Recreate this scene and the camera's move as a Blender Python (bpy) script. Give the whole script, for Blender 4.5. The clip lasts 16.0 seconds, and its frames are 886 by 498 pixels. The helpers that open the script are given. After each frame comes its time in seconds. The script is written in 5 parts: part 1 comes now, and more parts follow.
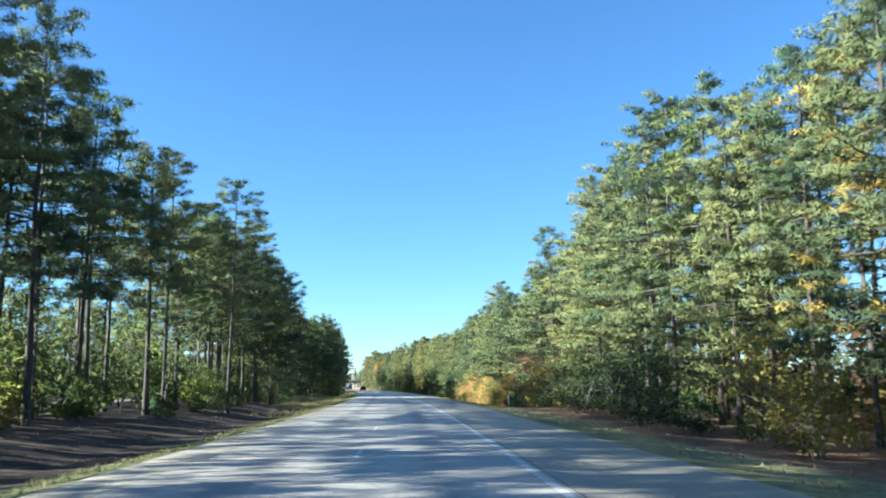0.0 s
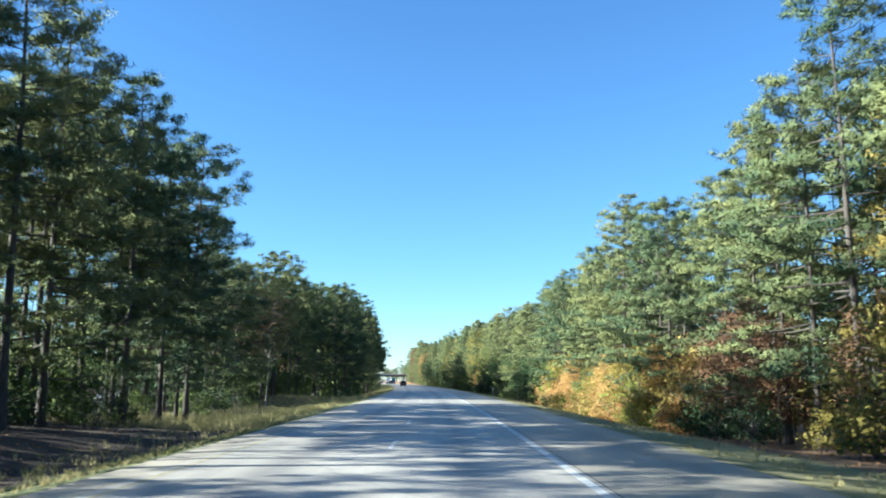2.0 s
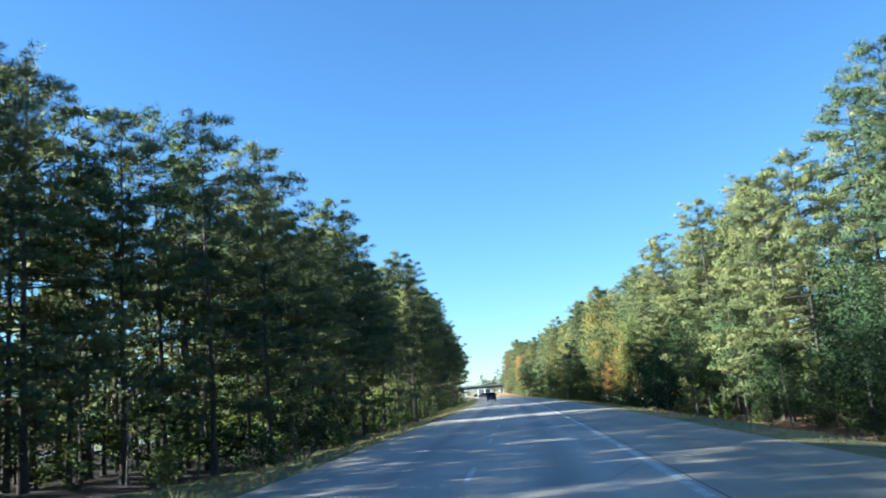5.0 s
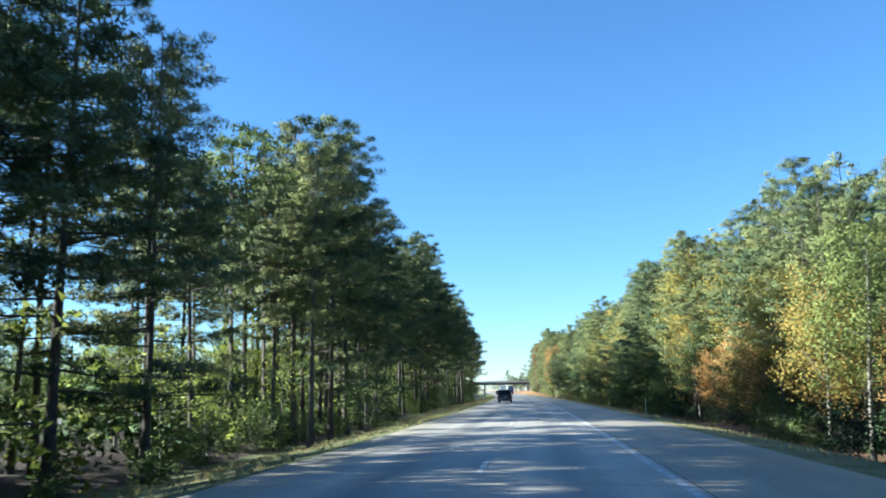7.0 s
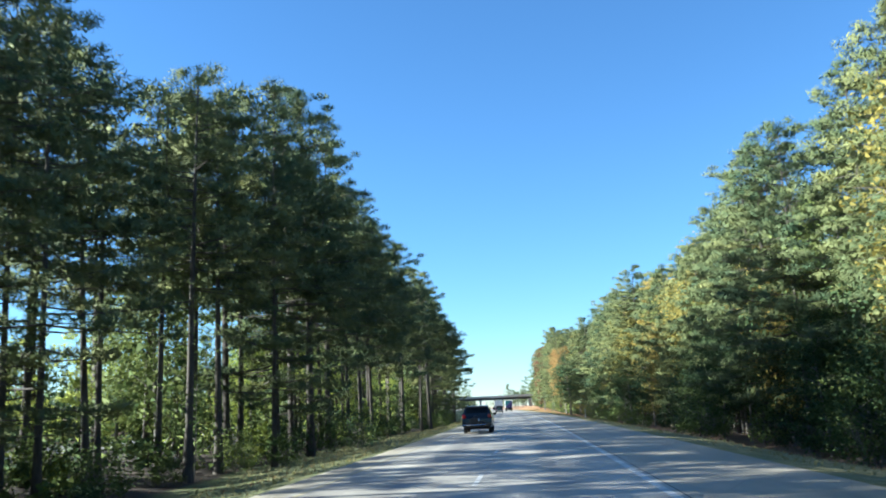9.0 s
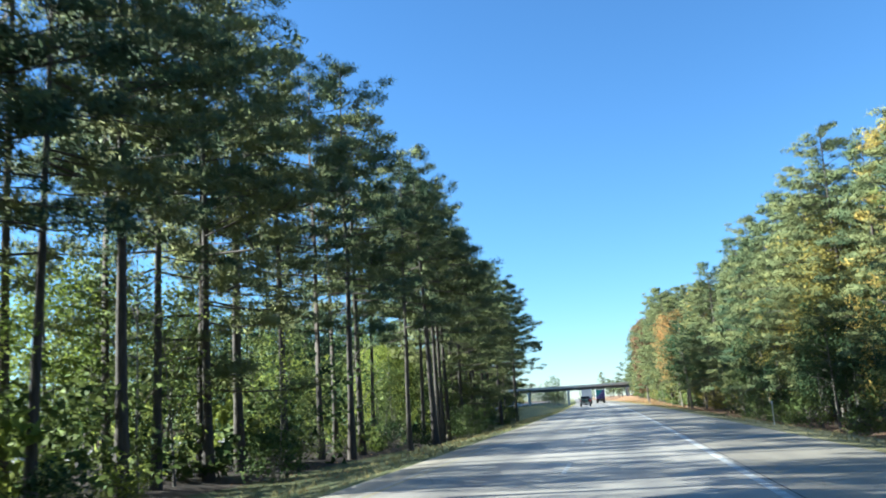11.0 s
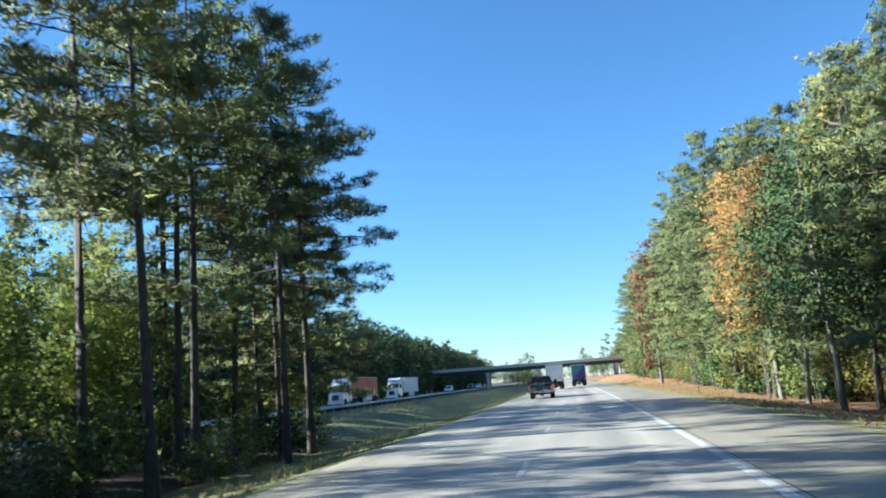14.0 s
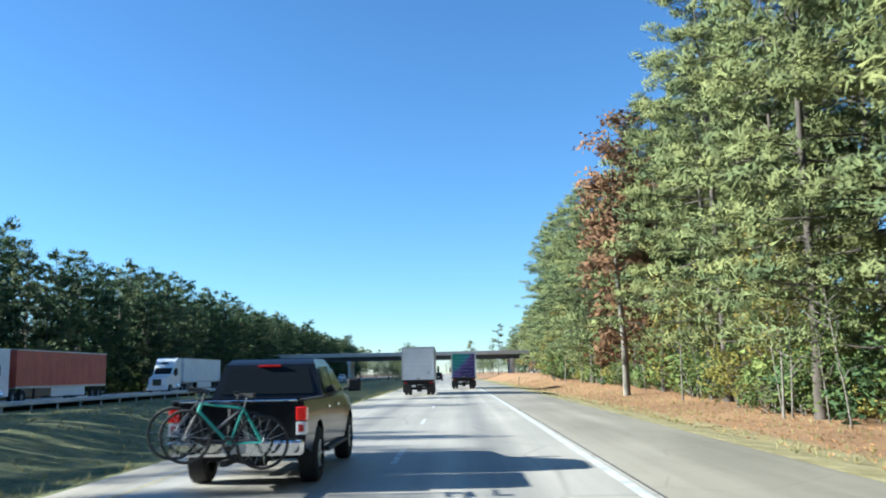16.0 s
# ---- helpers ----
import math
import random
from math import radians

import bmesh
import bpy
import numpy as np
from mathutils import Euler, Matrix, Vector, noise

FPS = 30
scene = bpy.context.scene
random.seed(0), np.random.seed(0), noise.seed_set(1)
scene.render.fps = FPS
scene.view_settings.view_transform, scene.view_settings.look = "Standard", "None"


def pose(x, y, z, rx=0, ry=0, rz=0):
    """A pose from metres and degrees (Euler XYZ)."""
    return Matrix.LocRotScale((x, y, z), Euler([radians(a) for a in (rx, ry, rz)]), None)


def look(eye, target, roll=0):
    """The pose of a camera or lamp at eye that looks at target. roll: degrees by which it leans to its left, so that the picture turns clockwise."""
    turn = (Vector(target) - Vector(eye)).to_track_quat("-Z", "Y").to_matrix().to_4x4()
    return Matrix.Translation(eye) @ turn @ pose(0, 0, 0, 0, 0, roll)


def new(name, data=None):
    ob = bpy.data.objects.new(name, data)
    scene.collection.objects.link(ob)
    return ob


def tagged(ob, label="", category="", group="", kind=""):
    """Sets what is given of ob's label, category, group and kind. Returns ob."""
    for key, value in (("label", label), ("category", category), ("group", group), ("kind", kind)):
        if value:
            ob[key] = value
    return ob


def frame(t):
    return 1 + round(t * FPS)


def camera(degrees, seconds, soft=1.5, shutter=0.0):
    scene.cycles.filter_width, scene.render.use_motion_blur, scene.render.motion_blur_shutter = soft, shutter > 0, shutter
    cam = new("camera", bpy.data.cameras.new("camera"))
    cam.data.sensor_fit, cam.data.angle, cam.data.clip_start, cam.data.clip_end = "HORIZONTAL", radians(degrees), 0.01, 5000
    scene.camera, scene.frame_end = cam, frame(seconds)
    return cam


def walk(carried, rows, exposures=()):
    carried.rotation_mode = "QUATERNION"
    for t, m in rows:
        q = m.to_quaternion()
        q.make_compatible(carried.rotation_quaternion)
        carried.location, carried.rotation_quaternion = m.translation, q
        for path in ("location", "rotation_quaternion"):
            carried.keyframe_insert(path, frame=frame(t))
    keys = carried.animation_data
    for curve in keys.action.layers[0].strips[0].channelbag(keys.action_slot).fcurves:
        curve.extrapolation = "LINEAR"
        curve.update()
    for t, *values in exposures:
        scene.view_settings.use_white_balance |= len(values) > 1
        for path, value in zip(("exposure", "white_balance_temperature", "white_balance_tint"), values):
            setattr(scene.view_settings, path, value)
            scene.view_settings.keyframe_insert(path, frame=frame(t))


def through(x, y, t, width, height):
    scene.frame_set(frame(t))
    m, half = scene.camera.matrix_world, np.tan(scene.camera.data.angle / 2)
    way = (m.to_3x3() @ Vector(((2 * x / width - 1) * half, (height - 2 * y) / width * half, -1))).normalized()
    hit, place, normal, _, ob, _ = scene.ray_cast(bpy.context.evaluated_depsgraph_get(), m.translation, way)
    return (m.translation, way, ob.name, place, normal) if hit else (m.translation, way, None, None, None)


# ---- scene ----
# The camera and its drive.
cam = camera(55.53, 16.0, soft=1.9, shutter=0.1)
PATH = [
    (0.0, pose(-0.000, -0.000, 1.640, 99.255, 0.360, -2.010)),
    (0.5, pose(-0.038, 15.000, 1.640, 99.329, 0.559, -1.815)),
    (1.0, pose(-0.151, 29.999, 1.640, 99.366, 0.469, -1.164)),
    (1.5, pose(-0.339, 44.998, 1.640, 99.242, 0.097, -0.102)),
    (2.0, pose(-0.600, 59.996, 1.640, 98.937, -0.282, 1.302)),
    (2.5, pose(-0.933, 74.992, 1.640, 98.668, -0.100, 2.752)),
    (3.0, pose(-1.335, 89.987, 1.640, 98.738, 0.808, 3.994)),
    (3.5, pose(-1.807, 104.979, 1.640, 99.086, 2.154, 5.032)),
    (4.0, pose(-2.345, 119.970, 1.640, 99.461, 3.567, 6.068)),
    (4.2, pose(-2.579, 125.965, 1.640, 99.633, 4.031, 6.486)),
    (4.7, pose(-3.210, 140.952, 1.640, 99.908, 4.776, 7.584)),
    (5.2, pose(-3.904, 155.936, 1.640, 99.984, 4.572, 8.645)),
    (5.8, pose(-4.820, 173.913, 1.640, 99.911, 3.574, 9.618)),
    (6.3, pose(-5.650, 188.890, 1.640, 99.795, 2.527, 9.975)),
    (6.5, pose(-5.999, 194.879, 1.640, 99.734, 2.041, 10.045)),
    (7.0, pose(-6.911, 209.852, 1.640, 99.638, 1.105, 10.101)),
    (7.5, pose(-7.881, 224.820, 1.640, 99.925, 1.305, 10.001)),
    (8.0, pose(-8.907, 239.785, 1.640, 100.248, 1.495, 9.834)),
    (8.5, pose(-9.988, 254.746, 1.640, 100.518, 1.893, 9.796)),
    (9.0, pose(-11.122, 269.703, 1.640, 100.784, 2.612, 10.290)),
    (9.5, pose(-12.307, 284.656, 1.640, 100.882, 3.153, 11.592)),
    (10.0, pose(-13.542, 299.605, 1.640, 100.891, 3.441, 13.475)),
    (10.2, pose(-14.050, 305.584, 1.640, 101.030, 3.531, 14.199)),
    (10.7, pose(-15.354, 320.527, 1.640, 100.875, 3.598, 15.853)),
    (11.2, pose(-16.704, 335.466, 1.640, 100.369, 3.419, 17.046)),
    (11.8, pose(-18.384, 353.388, 1.640, 99.660, 3.223, 17.783)),
    (12.3, pose(-19.832, 368.317, 1.640, 99.282, 3.364, 17.732)),
    (12.5, pose(-20.424, 374.288, 1.640, 99.172, 3.483, 17.581)),
    (13.0, pose(-21.931, 389.212, 1.640, 99.018, 3.882, 17.193)),
    (13.5, pose(-23.478, 404.132, 1.640, 99.126, 4.311, 16.445)),
    (14.0, pose(-25.064, 419.048, 1.640, 99.294, 4.293, 15.548)),
    (14.5, pose(-26.688, 433.960, 1.640, 99.366, 3.926, 14.343)),
    (15.0, pose(-28.348, 448.868, 1.640, 99.105, 3.090, 12.882)),
    (15.5, pose(-30.043, 463.772, 1.640, 98.800, 2.065, 10.631)),
    (16.0, pose(-31.770, 478.672, 1.640, 98.375, 1.133, 7.878)),
]
walk(cam, PATH, [(0.0, 2.2, 5250, 0), (12.0, 2.15, 5250, 0), (16.0, 1.94, 5250, 0)])

# The road's centre line: s metres along the drive, u metres to its right.
_S = np.arange(-400.0, 3200.0, 0.5)
_SC = np.clip(_S, -50.0, 720.0)
_TH = 3.432e-4 * _SC - 2.092e-7 * _SC ** 2
_X = np.concatenate([[0.0], np.cumsum(-np.sin(_TH[:-1]) * 0.5)])
_Y = np.concatenate([[0.0], np.cumsum(np.cos(_TH[:-1]) * 0.5)])
_X -= np.interp(0, _S, _X)
_Y -= np.interp(0, _S, _Y)


def heading(s):
    return float(np.interp(s, _S, _TH))


def along(s, u):
    """World x and y (arrays) of stations s and offsets u."""
    th = np.interp(s, _S, _TH)
    return np.interp(s, _S, _X) + u * np.cos(th), np.interp(s, _S, _Y) + u * np.sin(th)


def smooth(a, b, x):
    t = np.clip((np.asarray(x, float) - a) / (b - a), 0, 1)
    return t * t * (3 - 2 * t)


def wave(s, u, k=1.0, ph=0.0):
    return (np.sin(s * 0.11 * k + ph) * np.cos(u * 0.17 * k + 1.3 * ph) + 0.6 * np.sin(s * 0.31 * k + u * 0.23 * k + ph)
            + 0.4 * np.sin(s * 0.73 * k - u * 0.61 * k + 2 * ph)) / 2.0


def lie(s, u):
    """Height of the ground at station s, offset u."""
    s, u = np.asarray(s, float), np.asarray(u, float)
    fall = np.interp(s, [0, 30, 58, 72, 100, 120, 430, 455, 480, 505, 560, 610, 700, 760], [-0.5, -0.7, -0.1, 0.0, -1.1, -1.5, -1.5, -1.1, -0.75, 0.0, 0.5, 1.3, 1.5, 0.4])
    rise = np.interp(s, [0, 40, 80, 100, 125, 150, 165, 200, 290, 312, 345, 420, 465, 500], [0.4, 0.6, 0.9, 0.1, -0.7, -0.6, 0.1, -0.7, -0.8, -0.3, -0.1, -0.9, -0.5, 0.0])
    z = -0.06 - 0.2 * smooth(6.1, 8.2, u) + fall * smooth(7.4, 15.0, u) + 1.6 * smooth(22, 60, u)
    open_med = smooth(455, 500, s)
    ditch = smooth(-6.4, -11, u) * (1 - smooth(-13, -20, u))
    z = z - ditch * (0.35 + 0.7 * open_med) - 0.25 * smooth(-6, -8, u) + rise * smooth(-8.5, -14.5, u) * (1 - smooth(-23, -28, u))
    z = z + (1 - smooth(-28, -22, u)) * (0.15 - 0.2 * open_med)
    z = z + 1.6 * (1 - smooth(-75, -46, u))
    rough = smooth(6.6, 10, np.abs(u + 0.1)) * np.where((u < -27) & (u > -43), 0.0, 1.0)
    return z + rough * 0.06 * wave(s, u, 2.3, 0.4)


# World, sun.
SUN_EL = 22.0
_h = heading(300)
_to_sun = Vector((-math.cos(_h), -math.sin(_h), 0)) - 0.05 * Vector((-math.sin(_h), math.cos(_h), 0))
_to_sun.normalize()
SUN_AZ = math.atan2(_to_sun.x, _to_sun.y)
world = bpy.data.worlds.new("sky")
scene.world = world
world.use_nodes = True
_n = world.node_tree.nodes
_bg = _n["Background"]
_sky = _n.new("ShaderNodeTexSky")
_sky.sky_type = "NISHITA"
_sky.sun_disc = False
_sky.sun_elevation = radians(SUN_EL)
_sky.sun_rotation = SUN_AZ
_sky.air_density, _sky.dust_density, _sky.ozone_density = 1.0, 0.0, 5.0
world.node_tree.links.new(_sky.outputs[0], _bg.inputs[0])
_bg.inputs[1].default_value = 0.051
_sun = new("sun", bpy.data.lights.new("sun", "SUN"))
_sun.data.energy, _sun.data.angle, _sun.data.color = 5.0, radians(0.6), (1.0, 0.89, 0.72)
_dir = _to_sun * math.cos(radians(SUN_EL)) + Vector((0, 0, math.sin(radians(SUN_EL))))
_sun.matrix_world = look(_dir * 50, (0, 0, 0))


# Materials.
def nodes_of(name):
    m = bpy.data.materials.new(name)
    m.use_nodes = True
    nt = m.node_tree
    return m, nt, nt.nodes["Principled BSDF"]


def ramp(nt, fac, stops):
    r = nt.nodes.new("ShaderNodeValToRGB")
    while len(r.color_ramp.elements) < len(stops):
        r.color_ramp.elements.new(0.5)
    for e, (p, c) in zip(r.color_ramp.elements, stops):
        e.position, e.color = p, (*c, 1)
    nt.links.new(fac, r.inputs[0])
    return r.outputs[0]


def noisy(nt, scale, detail=4.0, rough=0.6, coords=None, stretch=None):
    t = nt.nodes.new("ShaderNodeTexNoise")
    t.inputs["Scale"].default_value, t.inputs["Detail"].default_value, t.inputs["Roughness"].default_value = scale, detail, rough
    co = coords
    if co is None:
        co = nt.nodes.new("ShaderNodeNewGeometry").outputs["Position"]
    if stretch:
        mp = nt.nodes.new("ShaderNodeMapping")
        mp.inputs["Scale"].default_value = stretch
        nt.links.new(co, mp.inputs["Vector"])
        co = mp.outputs[0]
    nt.links.new(co, t.inputs["Vector"])
    return t.outputs["Fac"]


def mix(nt, a, b, fac, mode="MIX"):
    m = nt.nodes.new("ShaderNodeMix")
    m.data_type, m.blend_type = "RGBA", mode
    for sock, v in ((m.inputs["Factor"], fac), (m.inputs["A"], a), (m.inputs["B"], b)):
        if isinstance(v, (int, float)):
            sock.default_value = v
        elif isinstance(v, tuple):
            sock.default_value = (*v, 1)
        else:
            nt.links.new(v, sock)
    return m.outputs["Result"]


def bump(nt, bsdf, height, strength=0.3, distance=0.02):
    b = nt.nodes.new("ShaderNodeBump")
    b.inputs["Strength"].default_value, b.inputs["Distance"].default_value = strength, distance
    nt.links.new(height, b.inputs["Height"])
    nt.links.new(b.outputs[0], bsdf.inputs["Normal"])


def plain(name, color, rough=0.5, metal=0.0, spread=0.12, scale=6.0, coat=0.0):
    """Paint, plastic, metal: one colour with faint dirt."""
    m, nt, b = nodes_of(name)
    f = noisy(nt, scale, 5)
    dark = tuple(c * (1 - spread) for c in color)
    light = tuple(min(1, c * (1 + spread)) for c in color)
    nt.links.new(ramp(nt, f, [(0.35, dark), (0.65, light)]), b.inputs["Base Color"])
    b.inputs["Roughness"].default_value, b.inputs["Metallic"].default_value = rough, metal
    b.inputs["Coat Weight"].default_value = coat
    b.inputs["Specular IOR Level"].default_value = 0.5 if coat == 0 else 0.15
    b.inputs["Coat Roughness"].default_value = 0.05
    return m


def foliage(name, lo, hi, through=0.35, rough=0.75, per_tree=0.35, each=0.4):
    """Leaves or needles: two hues, a shift from tree to tree, some light through them."""
    m, nt, b = nodes_of(name)
    rnd = nt.nodes.new("ShaderNodeObjectInfo").outputs["Random"]
    isl = nt.nodes.new("ShaderNodeNewGeometry").outputs["Random Per Island"]
    big = noisy(nt, 0.45, 2)
    add = nt.nodes.new("ShaderNodeMath")
    add.operation = "MULTIPLY_ADD"
    nt.links.new(rnd, add.inputs[0])
    add.inputs[1].default_value = per_tree
    half = nt.nodes.new("ShaderNodeMath")
    half.operation = "MULTIPLY_ADD"
    nt.links.new(isl, half.inputs[0])
    half.inputs[1].default_value = each
    nt.links.new(big, half.inputs[2])
    sub = nt.nodes.new("ShaderNodeMath")
    sub.operation = "SUBTRACT"
    nt.links.new(half.outputs[0], sub.inputs[0])
    sub.inputs[1].default_value = each / 2 + per_tree / 2
    nt.links.new(sub.outputs[0], add.inputs[2])
    col = ramp(nt, add.outputs[0], [(0.25, lo), (0.75, hi)])
    nt.links.new(col, b.inputs["Base Color"])
    b.inputs["Roughness"].default_value = rough
    b.inputs["Specular IOR Level"].default_value = 0.12
    tr = nt.nodes.new("ShaderNodeBsdfTranslucent")
    nt.links.new(col, tr.inputs[0])
    mx = nt.nodes.new("ShaderNodeMixShader")
    mx.inputs[0].default_value = through
    out = nt.nodes["Material Output"]
    nt.links.new(b.outputs[0], mx.inputs[1])
    nt.links.new(tr.outputs[0], mx.inputs[2])
    nt.links.new(mx.outputs[0], out.inputs[0])
    return m


def ground_material():
    m, nt, b = nodes_of("verge_ground")
    at = nt.nodes.new("ShaderNodeAttribute")
    at.attribute_name = "litter"
    fine, mid, big = noisy(nt, 9, 6, 0.7), noisy(nt, 1.1, 4), noisy(nt, 0.12, 3)
    grass = ramp(nt, mid, [(0.3, (0.085, 0.115, 0.032)), (0.5, (0.17, 0.18, 0.06)), (0.7, (0.28, 0.25, 0.105))])
    dry = nt.nodes.new("ShaderNodeAttribute")
    dry.attribute_name = "dry"
    straw = ramp(nt, mid, [(0.3, (0.25, 0.215, 0.085)), (0.5, (0.40, 0.335, 0.15)), (0.7, (0.52, 0.44, 0.23))])
    grass = mix(nt, grass, straw, dry.outputs["Fac"])
    grass = mix(nt, grass, ramp(nt, fine, [(0.3, (0.35, 0.35, 0.35)), (0.7, (1, 1, 1))]), 0.7, "MULTIPLY")
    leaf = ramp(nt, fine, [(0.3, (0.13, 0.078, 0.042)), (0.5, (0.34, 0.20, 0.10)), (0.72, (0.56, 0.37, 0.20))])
    # Dark forest soil, with part of the wood's shade put into its colour.
    shaded_humus = ramp(nt, fine, [(0.3, (0.018, 0.013, 0.009)), (0.5, (0.043, 0.028, 0.018)), (0.75, (0.12, 0.07, 0.04))])
    leaf = mix(nt, shaded_humus, leaf, dry.outputs["Fac"])
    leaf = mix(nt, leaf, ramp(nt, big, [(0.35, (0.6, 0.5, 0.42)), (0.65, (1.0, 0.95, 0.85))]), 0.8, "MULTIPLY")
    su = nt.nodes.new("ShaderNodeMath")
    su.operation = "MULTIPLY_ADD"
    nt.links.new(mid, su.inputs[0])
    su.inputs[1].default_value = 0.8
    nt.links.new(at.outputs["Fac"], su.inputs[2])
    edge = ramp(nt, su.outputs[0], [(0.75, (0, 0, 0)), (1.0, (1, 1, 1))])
    nt.links.new(mix(nt, grass, leaf, edge), b.inputs["Base Color"])
    b.inputs["Roughness"].default_value = 0.95
    bump(nt, b, fine, 0.9, 0.08)
    return m


def road_material(name, lo, hi, tint, crack, bands=()):
    """Worn pavement; the mesh carries metres across and along in its first UV layer."""
    m, nt, b = nodes_of(name)
    uv = nt.nodes.new("ShaderNodeUVMap").outputs[0]
    fine = noisy(nt, 55, 5, 0.7)
    patch = noisy(nt, 0.35, 4, 0.6, uv, (1.0, 0.25, 1))
    streak = noisy(nt, 1.6, 4, 0.6, uv, (1.0, 0.02, 1))
    col = ramp(nt, patch, [(0.3, lo), (0.7, hi)])
    col = mix(nt, col, ramp(nt, streak, [(0.3, tint), (0.65, (1, 1, 1))]), 0.75, "MULTIPLY")
    col = mix(nt, col, ramp(nt, fine, [(0.25, (0.6, 0.6, 0.6)), (0.75, (1.15, 1.15, 1.15))]), 0.6, "MULTIPLY")
    if bands:
        sx = nt.nodes.new("ShaderNodeSeparateXYZ")
        nt.links.new(uv, sx.inputs[0])
        for mid in bands:
            off = nt.nodes.new("ShaderNodeMath")
            off.operation = "SUBTRACT"
            nt.links.new(sx.outputs["X"], off.inputs[0])
            off.inputs[1].default_value = mid
            ab = nt.nodes.new("ShaderNodeMath")
            ab.operation = "ABSOLUTE"
            nt.links.new(off.outputs[0], ab.inputs[0])
            col = mix(nt, col, ramp(nt, ab.outputs[0], [(0.1, (0.66, 0.67, 0.70)), (0.42, (0.9, 0.9, 0.9)), (0.6, (1.0, 1.0, 1.0)), (0.85, (1.12, 1.11, 1.1)), (1.0, (1.0, 1.0, 1.0))]), 0.85, "MULTIPLY")
    if crack:
        vo = nt.nodes.new("ShaderNodeTexVoronoi")
        vo.feature = "DISTANCE_TO_EDGE"
        vo.inputs["Scale"].default_value = crack
        nt.links.new(uv, vo.inputs["Vector"])
        col = mix(nt, col, ramp(nt, vo.outputs["Distance"], [(0.0, (0.55, 0.55, 0.55)), (0.012, (1, 1, 1))]), 0.5, "MULTIPLY")
    nt.links.new(col, b.inputs["Base Color"])
    b.inputs["Roughness"].default_value = 0.62
    b.inputs["Specular IOR Level"].default_value = 0.45
    bump(nt, b, fine, 0.35, 0.01)
    return m


def bark_material(name, lo, hi):
    m, nt, b = nodes_of(name)
    co = nt.nodes.new("ShaderNodeTexCoord").outputs["Object"]
    f = noisy(nt, 7, 5, 0.7, co, (1, 1, 0.22))
    nt.links.new(ramp(nt, f, [(0.3, lo), (0.7, hi)]), b.inputs["Base Color"])
    b.inputs["Roughness"].default_value = 0.9
    bump(nt, b, f, 0.8, 0.03)
    return m


M_GROUND = ground_material()
M_ROAD = road_material("worn_lane_pavement", (0.35, 0.318, 0.27), (0.482, 0.438, 0.374), (0.72, 0.72, 0.74), 0.22, (0.55, -3.1))
M_SHOULDER = road_material("shoulder_asphalt", (0.285, 0.252, 0.197), (0.425, 0.373, 0.293), (0.75, 0.74, 0.73), 0.5)
M_WHITE_LINE = plain("white_road_paint", (0.50, 0.50, 0.485), 0.65, 0, 0.3, 2.2)
M_SEAL = plain("joint_sealant", (0.07, 0.065, 0.06), 0.8, 0, 0.4, 4)
M_YELLOW_LINE = plain("yellow_road_paint", (0.36, 0.31, 0.19), 0.7, 0, 0.3, 3)
M_BARK = bark_material("pine_bark", (0.03, 0.025, 0.021), (0.10, 0.08, 0.066))
M_GREYBARK = bark_material("grey_bark", (0.06, 0.053, 0.045), (0.24, 0.215, 0.18))
M_PINE = foliage("pine_needles", (0.052, 0.083, 0.044), (0.185, 0.192, 0.072), 0.03, 0.75, 0.35, 0.06)
M_OLIVE = foliage("olive_leaves", (0.055, 0.09, 0.03), (0.17, 0.2, 0.06), 0.22)
M_YELLOW = foliage("yellow_leaves", (0.2, 0.16, 0.045), (0.40, 0.31, 0.085), 0.4)
M_LIME = foliage("yellow_green_leaves", (0.15, 0.2, 0.04), (0.34, 0.37, 0.08), 0.42)
M_GOLD = foliage("golden_olive_leaves", (0.15, 0.14, 0.035), (0.30, 0.25, 0.065), 0.35)
M_ORANGE = foliage("orange_leaves", (0.33, 0.17, 0.06), (0.56, 0.36, 0.14), 0.45)
M_RUST = foliage("rust_leaves", (0.11, 0.06, 0.037), (0.25, 0.145, 0.075), 0.2)
M_EVERGREEN = foliage("evergreen_leaves", (0.025, 0.05, 0.024), (0.07, 0.105, 0.04), 0.1)
M_LITTER = foliage("fallen_leaves", (0.2, 0.10, 0.042), (0.52, 0.30, 0.135), 0.2, 0.9)
M_GRASS = foliage("dry_grass", (0.16, 0.17, 0.05), (0.42, 0.36, 0.18), 0.35, 0.8)


# Mesh helpers.
def mesh_of(name, verts, faces, mats=(), index=None, uv=None, normals=None):
    """A mesh from arrays; faces of three or four corners each. normals: soft shading directions by vertex."""
    me = bpy.data.meshes.new(name)
    verts = np.asarray(verts, np.float32).reshape(-1, 3)
    faces = np.asarray(faces, np.int32)
    k = faces.shape[1]
    me.vertices.add(len(verts))
    me.vertices.foreach_set("co", verts.ravel())
    me.loops.add(faces.size)
    me.loops.foreach_set("vertex_index", faces.ravel())
    me.polygons.add(len(faces))
    me.polygons.foreach_set("loop_start", np.arange(0, faces.size, k, dtype=np.int32))
    if index is not None:
        me.polygons.foreach_set("material_index", np.asarray(index, np.int32))
    for m in mats:
        me.materials.append(m)
    if uv is not None:
        layer = me.uv_layers.new(name="metres")
        layer.data.foreach_set("uv", np.asarray(uv, np.float32)[faces.ravel()].ravel())
    me.update(calc_edges=True)
    me.validate()
    if normals is not None and len(normals) == len(me.vertices):
        at = me.attributes.new("custom_normal", "FLOAT_VECTOR", "POINT")
        at.data.foreach_set("vector", np.asarray(normals, np.float32).ravel())
    return me


